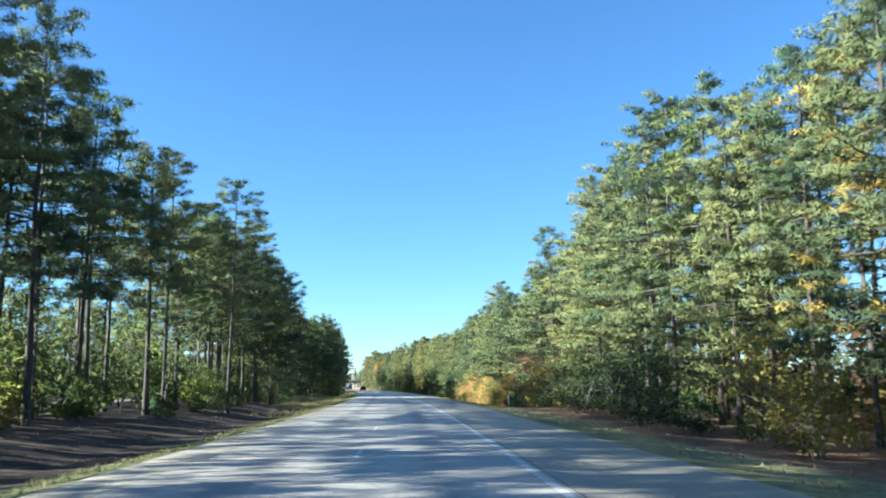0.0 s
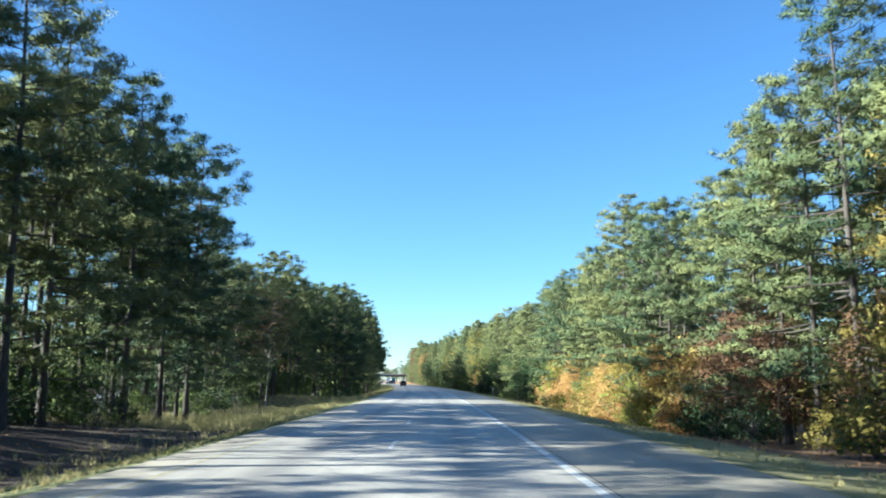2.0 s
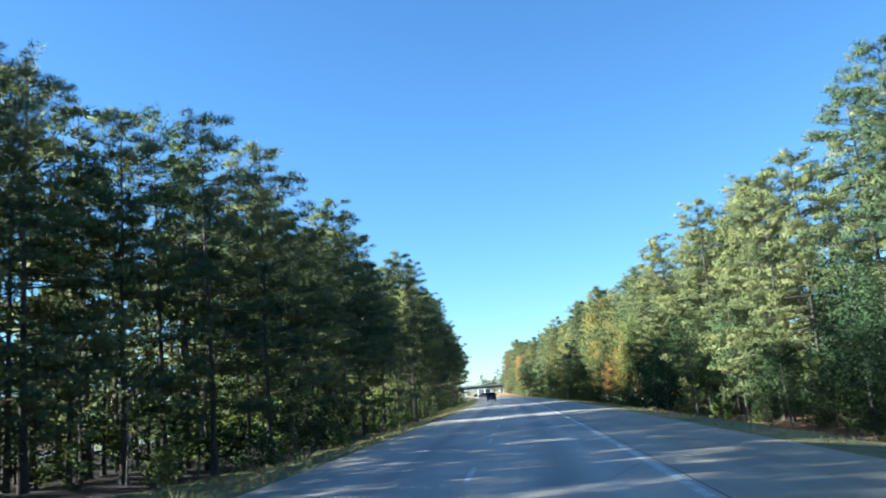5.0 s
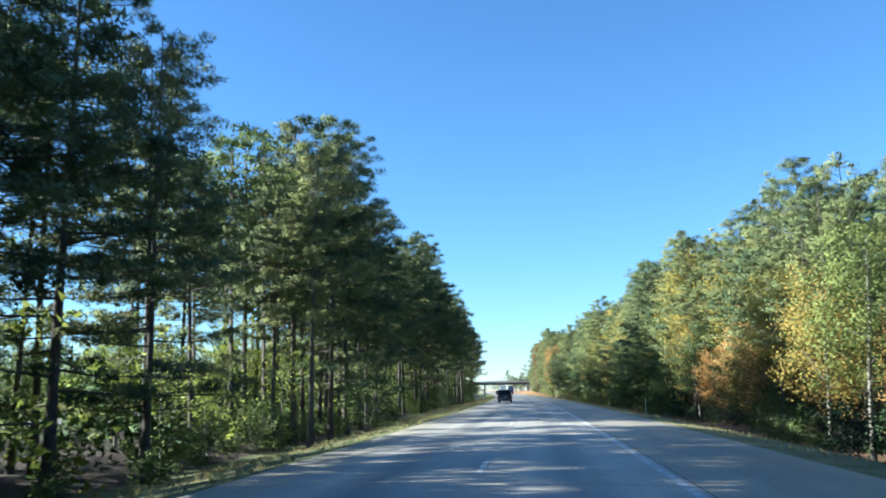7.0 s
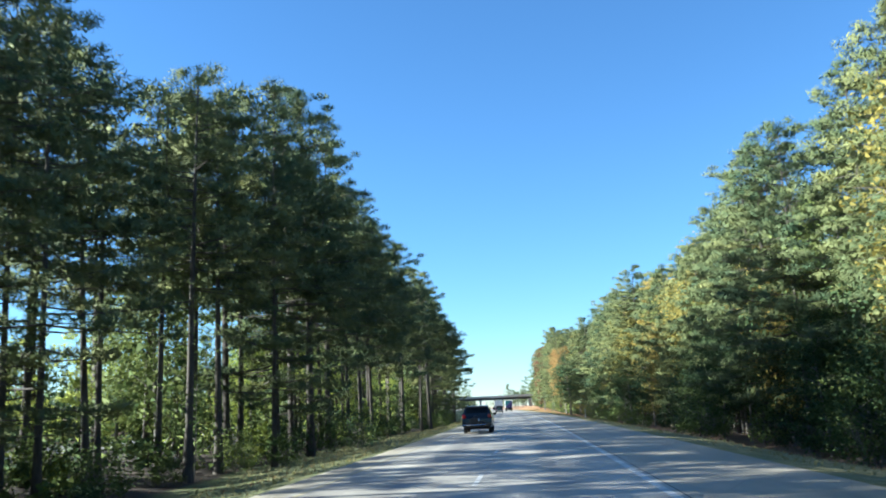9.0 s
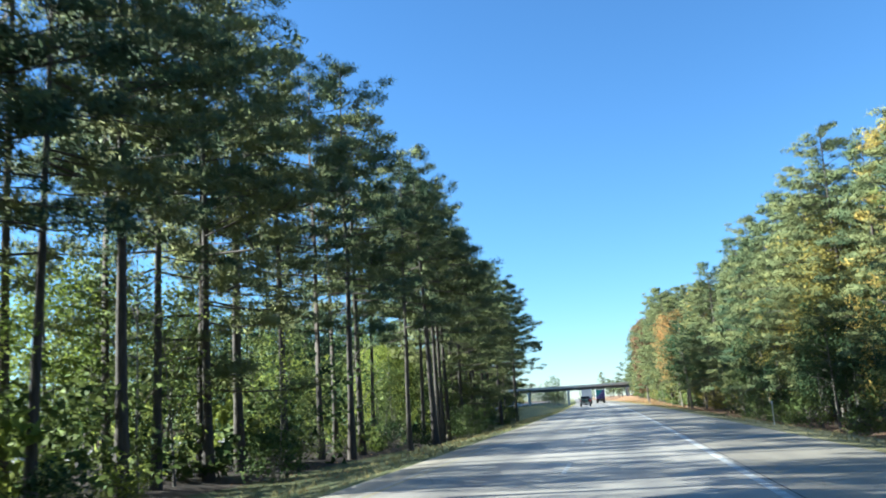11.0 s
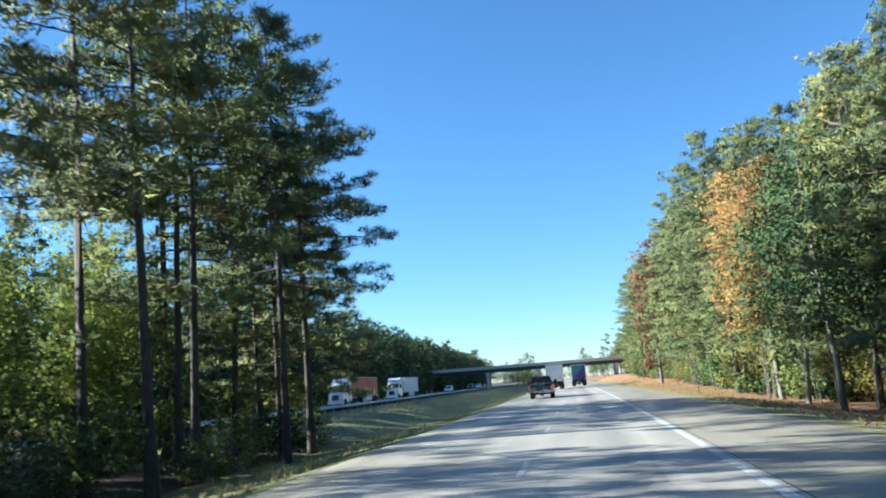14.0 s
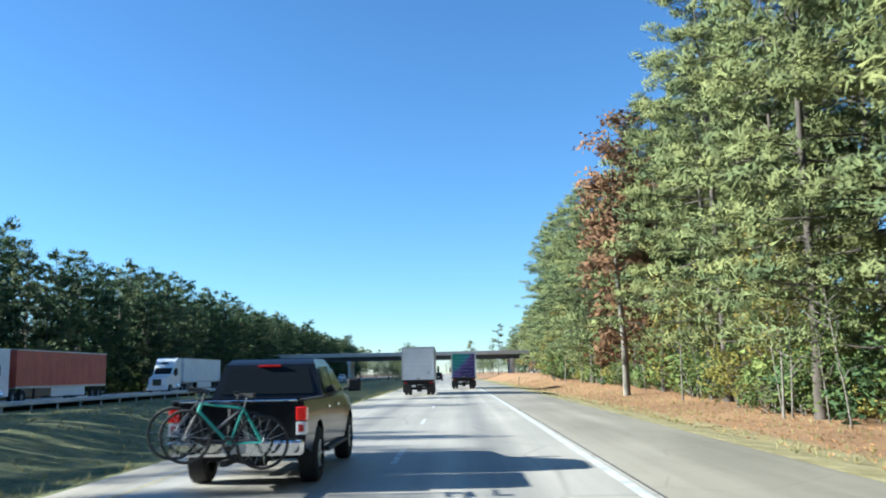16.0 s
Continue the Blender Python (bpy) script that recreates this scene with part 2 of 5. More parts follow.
def grid_faces(n, m):
    i = (np.arange(n - 1)[:, None] * m + np.arange(m - 1)[None, :]).ravel()
    return np.stack([i, i + 1, i + m + 1, i + m], 1)


def ribbon(name, s, u, z, mat, label="", category="", kind="structure"):
    """A strip of pavement or paint: stations s, offsets u, one height or heights by offset."""
    s, u = np.asarray(s, float), np.asarray(u, float)
    S, U = np.meshgrid(s, u, indexing="ij")
    x, y = along(S, U)
    Z = np.broadcast_to(np.asarray(z, float), U.shape)
    v = np.stack([x, y, Z], -1).reshape(-1, 3)
    me = mesh_of(name, v, grid_faces(len(s), len(u)), [mat], uv=np.stack([U, S], -1).reshape(-1, 2))
    ob = new(name, me)
    return tagged(ob, label, category, kind=kind)


# Ground: one sheet to the horizon.
def build_ground():
    s = np.concatenate([np.arange(-380, -20, 30), np.arange(-20, 720, 2.0), np.arange(720, 1100, 12), np.arange(1100, 3100, 120)])
    u = np.concatenate([[-2600, -1200, -600, -300, -160, -110, -90], np.arange(-75, -46, 4), np.arange(-46, -28, 3), np.arange(-28, -6, 1.0),
                        [-6.4, -5.6, 0, 5.6, 6.2], np.arange(6.7, 18, 0.8), np.arange(18, 34, 2), [38, 46, 60, 90, 130, 200, 320, 600, 1200, 2600]])
    S, U = np.meshgrid(s, u, indexing="ij")
    x, y = along(S, U)
    z = lie(S, U)
    me = mesh_of("ground", np.stack([x, y, z], -1).reshape(-1, 3), grid_faces(len(s), len(u)), [M_GROUND])
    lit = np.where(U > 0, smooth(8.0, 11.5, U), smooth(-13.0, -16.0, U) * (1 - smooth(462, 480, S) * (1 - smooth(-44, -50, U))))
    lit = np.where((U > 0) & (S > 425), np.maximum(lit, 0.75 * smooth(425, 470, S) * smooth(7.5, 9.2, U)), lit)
    # The dark soil starts nearer the left shoulder here, partly painting the verge's shade.
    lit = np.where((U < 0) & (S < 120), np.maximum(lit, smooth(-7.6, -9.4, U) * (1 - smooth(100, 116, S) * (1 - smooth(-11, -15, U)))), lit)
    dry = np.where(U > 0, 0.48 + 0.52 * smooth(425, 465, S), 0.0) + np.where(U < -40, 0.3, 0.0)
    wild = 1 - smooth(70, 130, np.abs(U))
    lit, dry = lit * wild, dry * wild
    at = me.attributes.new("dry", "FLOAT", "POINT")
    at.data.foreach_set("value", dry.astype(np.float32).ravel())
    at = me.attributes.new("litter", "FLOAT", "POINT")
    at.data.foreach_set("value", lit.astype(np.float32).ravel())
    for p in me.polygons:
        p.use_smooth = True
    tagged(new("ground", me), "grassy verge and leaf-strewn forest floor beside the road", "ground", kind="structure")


build_ground()
XS, DASH_U, YEL = 2.38, -1.28, -4.94
_rs = np.concatenate([np.arange(-380, 720, 4.0), np.arange(720, 3000, 30)])
ribbon("road", _rs, [YEL - 0.25, -3.1, DASH_U, 0.55, XS + 0.2], 0.0, M_ROAD, "worn pale grey two-lane highway pavement with tree shadows", "road")
ribbon("shoulder_right", _rs, [XS + 0.2, 4, 6.0, 6.25], [-0.006, -0.02, -0.04, -0.09], M_SHOULDER, "wide darker asphalt shoulder beside the lanes", "shoulder")
ribbon("shoulder_left", _rs, [-6.35, -6.1, YEL - 0.25], [-0.10, -0.03, -0.006], M_SHOULDER, "narrow asphalt shoulder along the median grass", "shoulder")
ribbon("edge_line", _rs, [XS - 0.085, XS + 0.085], 0.004, M_WHITE_LINE, "solid white painted edge line", "road marking")
ribbon("shoulder_joint", _rs, [XS + 0.185, XS + 0.215], 0.004, M_SEAL, "dark sealed joint between lane and shoulder", "road marking")
ribbon("edge_line_yellow", _rs, [YEL - 0.05, YEL + 0.05], 0.004, M_YELLOW_LINE, "solid yellow painted edge line by the median", "road marking")
ribbon("opposite_road", _rs, [-40.5, -37, -33.3, -29.8], -0.02, M_ROAD, "opposite carriageway beyond the grass median", "road")


def dashes():
    k = 0
    for s0 in np.arange(7.9 - 12.2, 800, 12.2):
        s = np.array([s0, s0 + 1.5, s0 + 3.05])
        S, U = np.meshgrid(s, [DASH_U - 0.06, DASH_U + 0.06], indexing="ij")
        x, y = along(S, U)
        me = mesh_of("lane_dash", np.stack([x, y, 0 * x + 0.004], -1).reshape(-1, 3), grid_faces(3, 2), [M_WHITE_LINE])
        tagged(new("lane_dash", me), "short white painted lane dash on the pavement", "road marking", "lane dashes", "structure")


dashes()


# Trees. Each builder gives arrays for a trunk with limbs and for a crown; copies share the meshes.
def tube(points, radii, sides=6):
    """A tapered tube along points: verts and quads."""
    p = np.asarray(points, float)
    r = np.asarray(radii, float)
    d = np.gradient(p, axis=0)
    d /= np.linalg.norm(d, axis=1, keepdims=True) + 1e-9
    ref = np.where(np.abs(d[:, 2:3]) > 0.9, [[1.0, 0, 0]], [[0, 0, 1.0]])
    a = np.cross(d, ref)
    a /= np.linalg.norm(a, axis=1, keepdims=True) + 1e-9
    b = np.cross(d, a)
    an = np.linspace(0, 2 * np.pi, sides, endpoint=False)
    v = p[:, None] + r[:, None, None] * (np.cos(an)[None, :, None] * a[:, None] + np.sin(an)[None, :, None] * b[:, None])
    n = len(p)
    i = np.arange(n - 1)[:, None] * sides
    j = np.arange(sides)[None, :]
    q = np.stack([i + j, i + (j + 1) % sides, i + sides + (j + 1) % sides, i + sides + j], -1).reshape(-1, 4)
    return v.reshape(-1, 3), q


def join(parts):
    vs, fs, k = [], [], 0
    for v, f in parts:
        vs.append(v)
        fs.append(np.asarray(f) + k)
        k += len(v)
    return np.concatenate(vs), np.concatenate(fs)


def blades(rng, centres, lead, size, k, width):
    """Bunches of k pointed blades round each centre, leaning along lead."""
    n = len(centres)
    d = rng.normal(size=(n, k, 3)) + lead[:, None] * 0.9
    d /= np.linalg.norm(d, axis=2, keepdims=True)
    L = size[:, None, None] * rng.uniform(0.65, 1.2, (n, k, 1))
    side = np.cross(d, rng.normal(size=(n, k, 3)))
    side /= np.linalg.norm(side, axis=2, keepdims=True) + 1e-9
    c = centres[:, None] + rng.normal(size=(n, k, 3)) * size[:, None, None] * 0.12
    w = width * rng.uniform(0.6, 1.3, (n, k, 1))
    v = np.stack([c - d * L * 0.1 + side * w, c + d * L, c - d * L * 0.1 - side * w], 2).reshape(-1, 3)
    return v, np.arange(len(v)).reshape(-1, 3)


def shingles(rng, mids, n, flat, r0, r1, lift, size, width):
    """n pointed blades lying over each flattened pad, their flats turned outward and their tips lifted."""
    m = len(mids)
    o = rng.normal(size=(m, n, 3))
    o /= np.linalg.norm(o, axis=2, keepdims=True)
    c = mids[:, None] + o * flat * rng.uniform(r0, r1, (m, n, 1)) * rng.uniform(0.75, 1.2, (m, 1, 1))
    face = o * [1, 1, 1.5] + rng.normal(size=(m, n, 3)) * 0.35
    face /= np.linalg.norm(face, axis=2, keepdims=True)
    d = np.cross(face, rng.normal(size=(m, n, 3)))
    d /= np.linalg.norm(d, axis=2, keepdims=True) + 1e-9
    side = np.cross(face, d)
    d = d + face * lift + [0, 0, 0.2]
    L = size * rng.uniform(0.6, 1.2, (m, n, 1))
    w = width * rng.uniform(0.6, 1.3, (m, n, 1))
    away = c * [1, 1, 0]
    away /= np.linalg.norm(away, axis=2, keepdims=True) + 1e-6
    soft = away + o * [0.5, 0.5, 0.7] + face * 0.25 + [0, 0, 0.12]
    soft /= np.linalg.norm(soft, axis=2, keepdims=True)
    v = np.stack([c - d * L * 0.4 + side * w, c - d * L * 0.4 - side * w, c + d * L * 0.6], 2)
    turned = np.sum(np.cross(v[:, :, 1] - v[:, :, 0], v[:, :, 2] - v[:, :, 0]) * soft, axis=2) < 0
    v[turned] = v[turned][:, [1, 0, 2]]
    return v.reshape(-1, 3), np.repeat(soft.reshape(-1, 3), 3, axis=0)


def pads_of(rng, mids, k, core, size, width, puff, broad):
    """Rounded flat pads of needles: k fine blades over each pad, and a few broad ones in its heart."""
    flat = np.array([1.0, 1.0, 0.52]) * puff * 0.7
    a, an = shingles(rng, mids, k, flat, 0.55, 1.0, 0.5, size, width)
    b, bn = shingles(rng, mids, core, flat, 0.3, 0.75, 0.2, puff * 0.5, puff * broad)
    v, n = np.concatenate([a, b]), np.concatenate([an, bn])
    return v, np.arange(len(v)).reshape(-1, 3), n


def pine_arrays(seed, H, base, R, n_br, per, k=50, core=14, size=0.25, width=0.022, puff=0.74, broad=0.055):
    rng = np.random.default_rng(seed)
    zs = np.linspace(0, H * 0.98, 9)
    lean = rng.normal(size=2) * 0.012
    wob = np.cumsum(rng.normal(size=(9, 2)) * 0.06, 0)
    px, py = lean[0] * zs + wob[:, 0] * zs / H, lean[1] * zs + wob[:, 1] * zs / H
    r0 = H * rng.uniform(0.0075, 0.0105)
    rad = r0 * (1 - 0.88 * zs / H)
    rad[0] *= 1.35
    parts = [tube(np.stack([px, py, zs], 1), rad, 7)]
    mids = []
    for i in range(n_br):
        f = (i + rng.uniform(0, 1)) / n_br
        z0 = H * (base + (0.985 - base) * f ** 0.85)
        az = rng.uniform(0, 2 * np.pi)
        prof = (0.62 + 0.38 * np.sin(np.pi * min(1, f * 1.4 + 0.15))) * (1 - f ** 4) ** 0.7 + 0.16
        L = R * prof * rng.uniform(0.66, 1.06)
        up = rng.uniform(-0.15, 0.12) + 0.4 * f * f
        t = np.array([0, 0.35, 0.7, 1.0])
        out = np.array([np.cos(az), np.sin(az)])
        x0, y0 = np.interp(z0, zs, px), np.interp(z0, zs, py)
        bend = rng.uniform(0.02, 0.18)
        pts = np.stack([x0 + out[0] * L * t, y0 + out[1] * L * t, z0 + L * (up * t + bend * t * t - 0.1 * t)], 1)
        pts[1:, :2] += rng.normal(size=(3, 2)) * 0.06 * L
        br = max(0.018, 0.009 * L + 0.01)
        parts.append(tube(pts, br * np.array([1.0, 0.75, 0.5, 0.2]), 3))
        pads = max(3 if k > 30 else 2, int(round(per * L / R * rng.uniform(0.7, 1.25))))
        for q in range(pads):
            tq = 1 - 0.78 * (q / pads) ** 1.05 * rng.uniform(0.75, 1.1)
            mid = np.array([np.interp(tq, t, pts[:, j]) for j in range(3)])
            mid[:2] += rng.normal(size=2) * 0.2 * L * (1.25 - tq)
            mids.append(mid + [0, 0, rng.normal() * 0.12 + 0.1])
    crown = pads_of(rng, np.array(mids), k, core, size, width, puff, broad)
    return parts[0], join(parts[1:]), crown


def leafy_arrays(seed, H, R, low, clumps, leaves, leaf=0.16, stems=1, airy=0.5, squat=1.0):
    rng = np.random.default_rng(seed)
    parts, limbs, tips = [], [], []
    for st in range(stems):
        az0 = rng.uniform(0, 6.28)
        off = 0.0 if stems == 1 else 0.25
        lean = rng.uniform(0.02, 0.12) if stems == 1 else rng.uniform(0.15, 0.5)
        zs = np.linspace(0, H * (0.9 if stems == 1 else rng.uniform(0.55, 0.8)), 6)
        sx = math.cos(az0) * (off + lean * zs) + np.cumsum(rng.normal(size=6) * 0.05 * H / 10)
        sy = math.sin(az0) * (off + lean * zs) + np.cumsum(rng.normal(size=6) * 0.05 * H / 10)
        r0 = (0.011 * H + 0.02) / (1 if stems == 1 else 1.8)
        r0 *= 1 if airy < 0.8 else 0.55
        parts.append(tube(np.stack([sx, sy, zs], 1), r0 * (1 - 0.85 * zs / zs[-1]), 6 if stems == 1 else 4))
        for i in range(int(11 if stems == 1 else 4)):
            f = rng.uniform(0.0, 1.0)
            z0 = H * (low + (0.82 - low) * f) * (1 if stems == 1 else 0.7)
            az = rng.uniform(0, 6.28)
            L = R * rng.uniform(0.5, 0.95) * (1 - 0.4 * f)
            x0, y0 = np.interp(z0, zs, sx), np.interp(z0, zs, sy)
            t = np.array([0, 0.4, 0.75, 1])
            pts = np.stack([x0 + math.cos(az) * L * t, y0 + math.sin(az) * L * t, z0 + L * (0.55 * t + 0.15 * t * t)], 1)
            pts[1:] += rng.normal(size=(3, 3)) * 0.07 * L
            limbs.append(tube(pts, (0.004 * H + 0.012) * np.array([1, 0.7, 0.45, 0.15]), 3))
            tips += [pts[1], pts[2], pts[3], pts[3]]
    tips = np.array(tips)
    n = clumps
    cz = rng.uniform(0, 1, n)
    mid = low + (1 - low) * cz
    rr = R * np.sqrt(np.clip(1 - (2 * cz - 0.85) ** 2 / 1.6, 0.08, 1)) * rng.uniform(0.35, 1.0, n) ** 0.5 * (1 + 0.22 * np.sin(rng.uniform(0, 6.28, n)))
    az = rng.uniform(0, 6.28, n)
    c = np.stack([np.cos(az) * rr, np.sin(az) * rr, H * mid * squat], 1)
    near = tips[rng.integers(0, len(tips), n)]
    pull = rng.uniform(0, airy, (n, 1))
    c = c * (1 - pull) + near * pull
    c[:, 2] = np.clip(c[:, 2], 0.15, H)
    m = leaves
    cc = c[:, None] + rng.normal(size=(n, m, 3)) * R * 0.13 * [1, 1, 0.75]
    d = rng.normal(size=(n, m, 3)) * [1, 1, 0.7]
    d /= np.linalg.norm(d, axis=2, keepdims=True)
    sd = np.cross(d, rng.normal(size=(n, m, 3)))
    sd /= np.linalg.norm(sd, axis=2, keepdims=True) + 1e-9
    L = leaf * rng.uniform(0.6, 1.4, (n, m, 1))
    v = np.stack([cc - d * L + sd * L * 0.55, cc + d * L, cc - d * L * 0.6 - sd * L * 0.75], 2)
    soft = (cc - c[:, None]) / (R * 0.16) + (c / [R, R, H] - [0, 0, 0.5 + low / 2])[:, None] * 2.2 + rng.normal(size=(n, m, 3)) * 0.45
    soft /= np.linalg.norm(soft, axis=2, keepdims=True) + 1e-9
    turned = np.sum(np.cross(v[:, :, 1] - v[:, :, 0], v[:, :, 2] - v[:, :, 0]) * soft, axis=2) < 0
    v[turned] = v[turned][:, [0, 2, 1]]
    v = v.reshape(-1, 3)
    if stems > 1:
        limbs = parts[1:] + limbs
    return parts[0], join(limbs), (v, np.arange(len(v)).reshape(-1, 3), np.repeat(soft.reshape(-1, 3), 3, axis=0))


class Kind:
    """One tree shape: its meshes for single trees and its arrays for joined woods."""

    def __init__(self, arrays, bark, leaf):
        stem, limbs, (self.cv, self.cf, self.cn) = arrays
        self.tv, self.tf = join([stem, limbs])
        self.leaf = leaf
        self.tm = mesh_of("trunk", *stem, [bark])
        self.tm.polygons.foreach_set("use_smooth", np.ones(len(stem[1]), bool))
        self.lm = mesh_of("branchwork", *limbs, [bark])
        self.cm = {}

    def crown(self, mat):
        if mat.name not in self.cm:
            self.cm[mat.name] = mesh_of("crown", self.cv, self.cf, [mat], normals=self.cn)
        return self.cm[mat.name]


def stand(kind, name, s, u, size, turn, label, category, group="", mat=None, sink=0.08, tall=1.0):
    x, y = along(s, u)
    ob = new(name)
    ob.matrix_world = Matrix.Translation((float(x), float(y), float(lie(s, u)) - sink)) @ Matrix.Rotation(turn, 4, "Z") @ Matrix.Diagonal((size, size, size * tall, 1))
    for pn, me in (("trunk", kind.tm), ("branchwork", kind.lm), ("crown", kind.crown(mat or kind.leaf))):
        p = new(pn, me)
        p.parent = ob
        if pn != "trunk":
            p["kind"] = "stuff"
    return tagged(ob, label, category, group)


def tris(f):
    return f if f.shape[1] == 3 else np.concatenate([f[:, [0, 1, 2]], f[:, [0, 2, 3]]])


def woods(name, kinds, places, label, mats=None, stems=True):
    """Many trees joined into one object of trunks and crowns: places are (kind, s, u, size, turn, leaf slot)."""
    tv, tf, cv, cf, cn, ci, nt, nc = [], [], [], [], [], [], 0, 0
    up = []
    for k, s, u, size, turn, slot in places:
        kd = kinds[k]
        x, y = along(s, u)
        c, d = math.cos(turn) * size, math.sin(turn) * size
        m = np.array([[c, -d, 0], [d, c, 0], [0, 0, size]])
        o = np.array([float(x), float(y), float(lie(s, u)) - 0.08])
        if stems:
            tv.append(kd.tv @ m.T + o)
            tf.append(tris(kd.tf) + nt)
            nt += len(kd.tv)
            axis = kd.tv * [1, 1, 0]
            up.append((axis / (np.linalg.norm(axis, axis=1, keepdims=True) + 1e-6)) @ m.T / size)
        cv.append(kd.cv @ m.T + o)
        cn.append(kd.cn @ m.T / size)
        cf.append(tris(kd.cf) + nc)
        nc += len(kd.cv)
        ci.append(np.full(len(cf[-1]), slot + 1))
    v = np.concatenate(tv + cv)
    f = np.concatenate(tf + [np.concatenate(cf) + nt])
    idx = np.concatenate([np.zeros(sum(len(q) for q in tf), int), np.concatenate(ci)])
    return tagged(new(name, mesh_of(name, v, f, [M_BARK] + list(mats), idx, normals=np.concatenate(up + cn))), label, "woods", kind="stuff")


PINES = [Kind(pine_arrays(11 + i, H, b, R, nb, per), M_BARK, M_PINE) for i, (H, b, R, nb, per) in enumerate(
    [(20, 0.40, 3.9, 56, 8.5), (21, 0.34, 4.2, 60, 8.5), (19, 0.46, 3.7, 52, 8.8), (20.5, 0.28, 4.2, 64, 8.3), (18, 0.36, 3.9, 56, 8.5)])]
LOW_PINES = [Kind(pine_arrays(31 + i, H, b, R, nb, per), M_BARK, M_PINE) for i, (H, b, R, nb, per) in enumerate(
    [(19, 0.10, 4.6, 72, 8.6), (20, 0.13, 4.4, 72, 8.6), (18, 0.16, 4.3, 66, 8.6)])]
THIN_PINES = [Kind(pine_arrays(51 + i, H, b, R, nb, per, 14, 5, 0.65, 0.062, 1.2, 0.12), M_BARK, M_PINE) for i, (H, b, R, nb, per) in enumerate(
    [(20, 0.34, 4.0, 34, 3.4), (21, 0.4, 4.0, 34, 3.4), (18.5, 0.3, 3.9, 32, 3.4)])]
MID_PINES = [Kind(pine_arrays(47 + i, H, b, 4.0, 46, 5.2, 30, 8, 0.3, 0.036, 0.95, 0.085), M_BARK, M_PINE) for i, (H, b) in enumerate([(20, 0.2), (21, 0.24), (18.5, 0.18)])]
MEDIAN_MID = [Kind(pine_arrays(147 + i, H, b, 4.0, 42, 5.2, 28, 8, 0.3, 0.036, 0.95, 0.085), M_BARK, M_PINE) for i, (H, b) in enumerate([(20, 0.42), (21, 0.46), (18.5, 0.40)])]
MEDIAN_THIN = [Kind(pine_arrays(151 + i, H, b, 3.9, 28, 3.4, 14, 5, 0.65, 0.062, 1.2, 0.12), M_BARK, M_PINE) for i, (H, b) in enumerate([(20, 0.46), (21, 0.52), (18.5, 0.44)])]
SIDE_PINES = [Kind(pine_arrays(57 + i, H, 0.1, 4.6, 44, 4.6, 12, 7, 0.5, 0.07, 1.35, 0.13), M_BARK, M_PINE) for i, H in enumerate((20, 21, 18.5))]
FAR_PINES = [Kind(pine_arrays(61 + i, H, 0.2, 4.2, 20, 2.4, 10, 4, 0.9, 0.14, 1.6, 0.12), M_BARK, M_PINE) for i, H in enumerate((20, 21, 18.5))]
LONE_PINE = Kind(pine_arrays(210, 19.5, 0.1, 5.2, 84, 9.5, 50, 14, 0.28, 0.023, 0.82), M_BARK, M_PINE)
LEAFY = [Kind(leafy_arrays(71 + i, H, R, low, n, m, lf), M_GREYBARK, M_OLIVE) for i, (H, R, low, n, m, lf) in enumerate(
    [(15, 3.8, 0.2, 210, 34, 0.115), (12, 3.2, 0.12, 190, 32, 0.105), (18, 4.2, 0.26, 230, 36, 0.12)])]
NARROW = Kind(leafy_arrays(79, 16.5, 2.5, 0.1, 170, 40, 0.135), M_GREYBARK, M_RUST)
SPARSE = [Kind(leafy_arrays(91 + i, H, R, 0.25, n, 12, 0.10, 1, 0.9), M_GREYBARK, M_OLIVE) for i, (H, R, n) in enumerate([(11, 2.6, 60), (8, 2.0, 50), (13, 3.0, 70)])]
SHRUBS = [Kind(leafy_arrays(111 + i, H, R, 0.05, n, 22, 0.08, 6, 0.4), M_GREYBARK, M_OLIVE) for i, (H, R, n) in enumerate(
    [(3.2, 1.8, 80), (2.2, 1.5, 60), (4.6, 2.3, 110), (1.4, 1.0, 35)])]
BRUSH = [Kind(leafy_arrays(131 + i, H, R, 0.05, 22, 15, 0.14, 3, 0.35), M_GREYBARK, M_OLIVE) for i, (H, R) in enumerate([(3.2, 1.8), (2.2, 1.5), (4.6, 2.2), (1.6, 1.1)])]
rng = np.random.default_rng(5)


def left_edge(s):
    """Offset of the median wood's front."""
    e = -13.2 - 1.2 * math.sin(s * 0.09) - 5.5 * float(smooth(96, 112, s) * (1 - smooth(165, 200, s)))
    return e - 2.5 * float(smooth(60, 40, s))


def right_edge(s):
    return 16.4 + 1.2 * math.sin(s * 0.07 + 1) + 1.6 * float(smooth(230, 290, s) * (1 - smooth(430, 450, s))) - 2.6 * float(smooth(445, 475, s)) + 5.5 * float(smooth(565, 660, s))


def right_tall(s):
    """Height of the right-hand trees against the usual."""
    return float(np.interp(s, [0, 30, 45, 65, 75, 93, 101, 110, 118, 135, 160, 175, 195, 208, 222, 238, 246, 256, 264, 280, 300, 330, 345, 365, 400, 432, 455,
                               464, 474, 485, 500, 515, 560, 600, 640, 660, 700],
                           [0.92, 0.95, 1.0, 1.02, 1.08, 1.1, 1.02, 0.95, 0.90, 0.93, 0.89, 0.93, 0.96, 0.93, 0.89, 0.83, 0.75, 0.79, 0.88, 1.0, 1.02, 1.07, 1.13, 1.10, 1.10, 1.12, 1.13,
                            1.06, 1.05, 1.08, 1.12, 1.13, 1.13, 1.08, 1.02, 0.97, 0.88]))


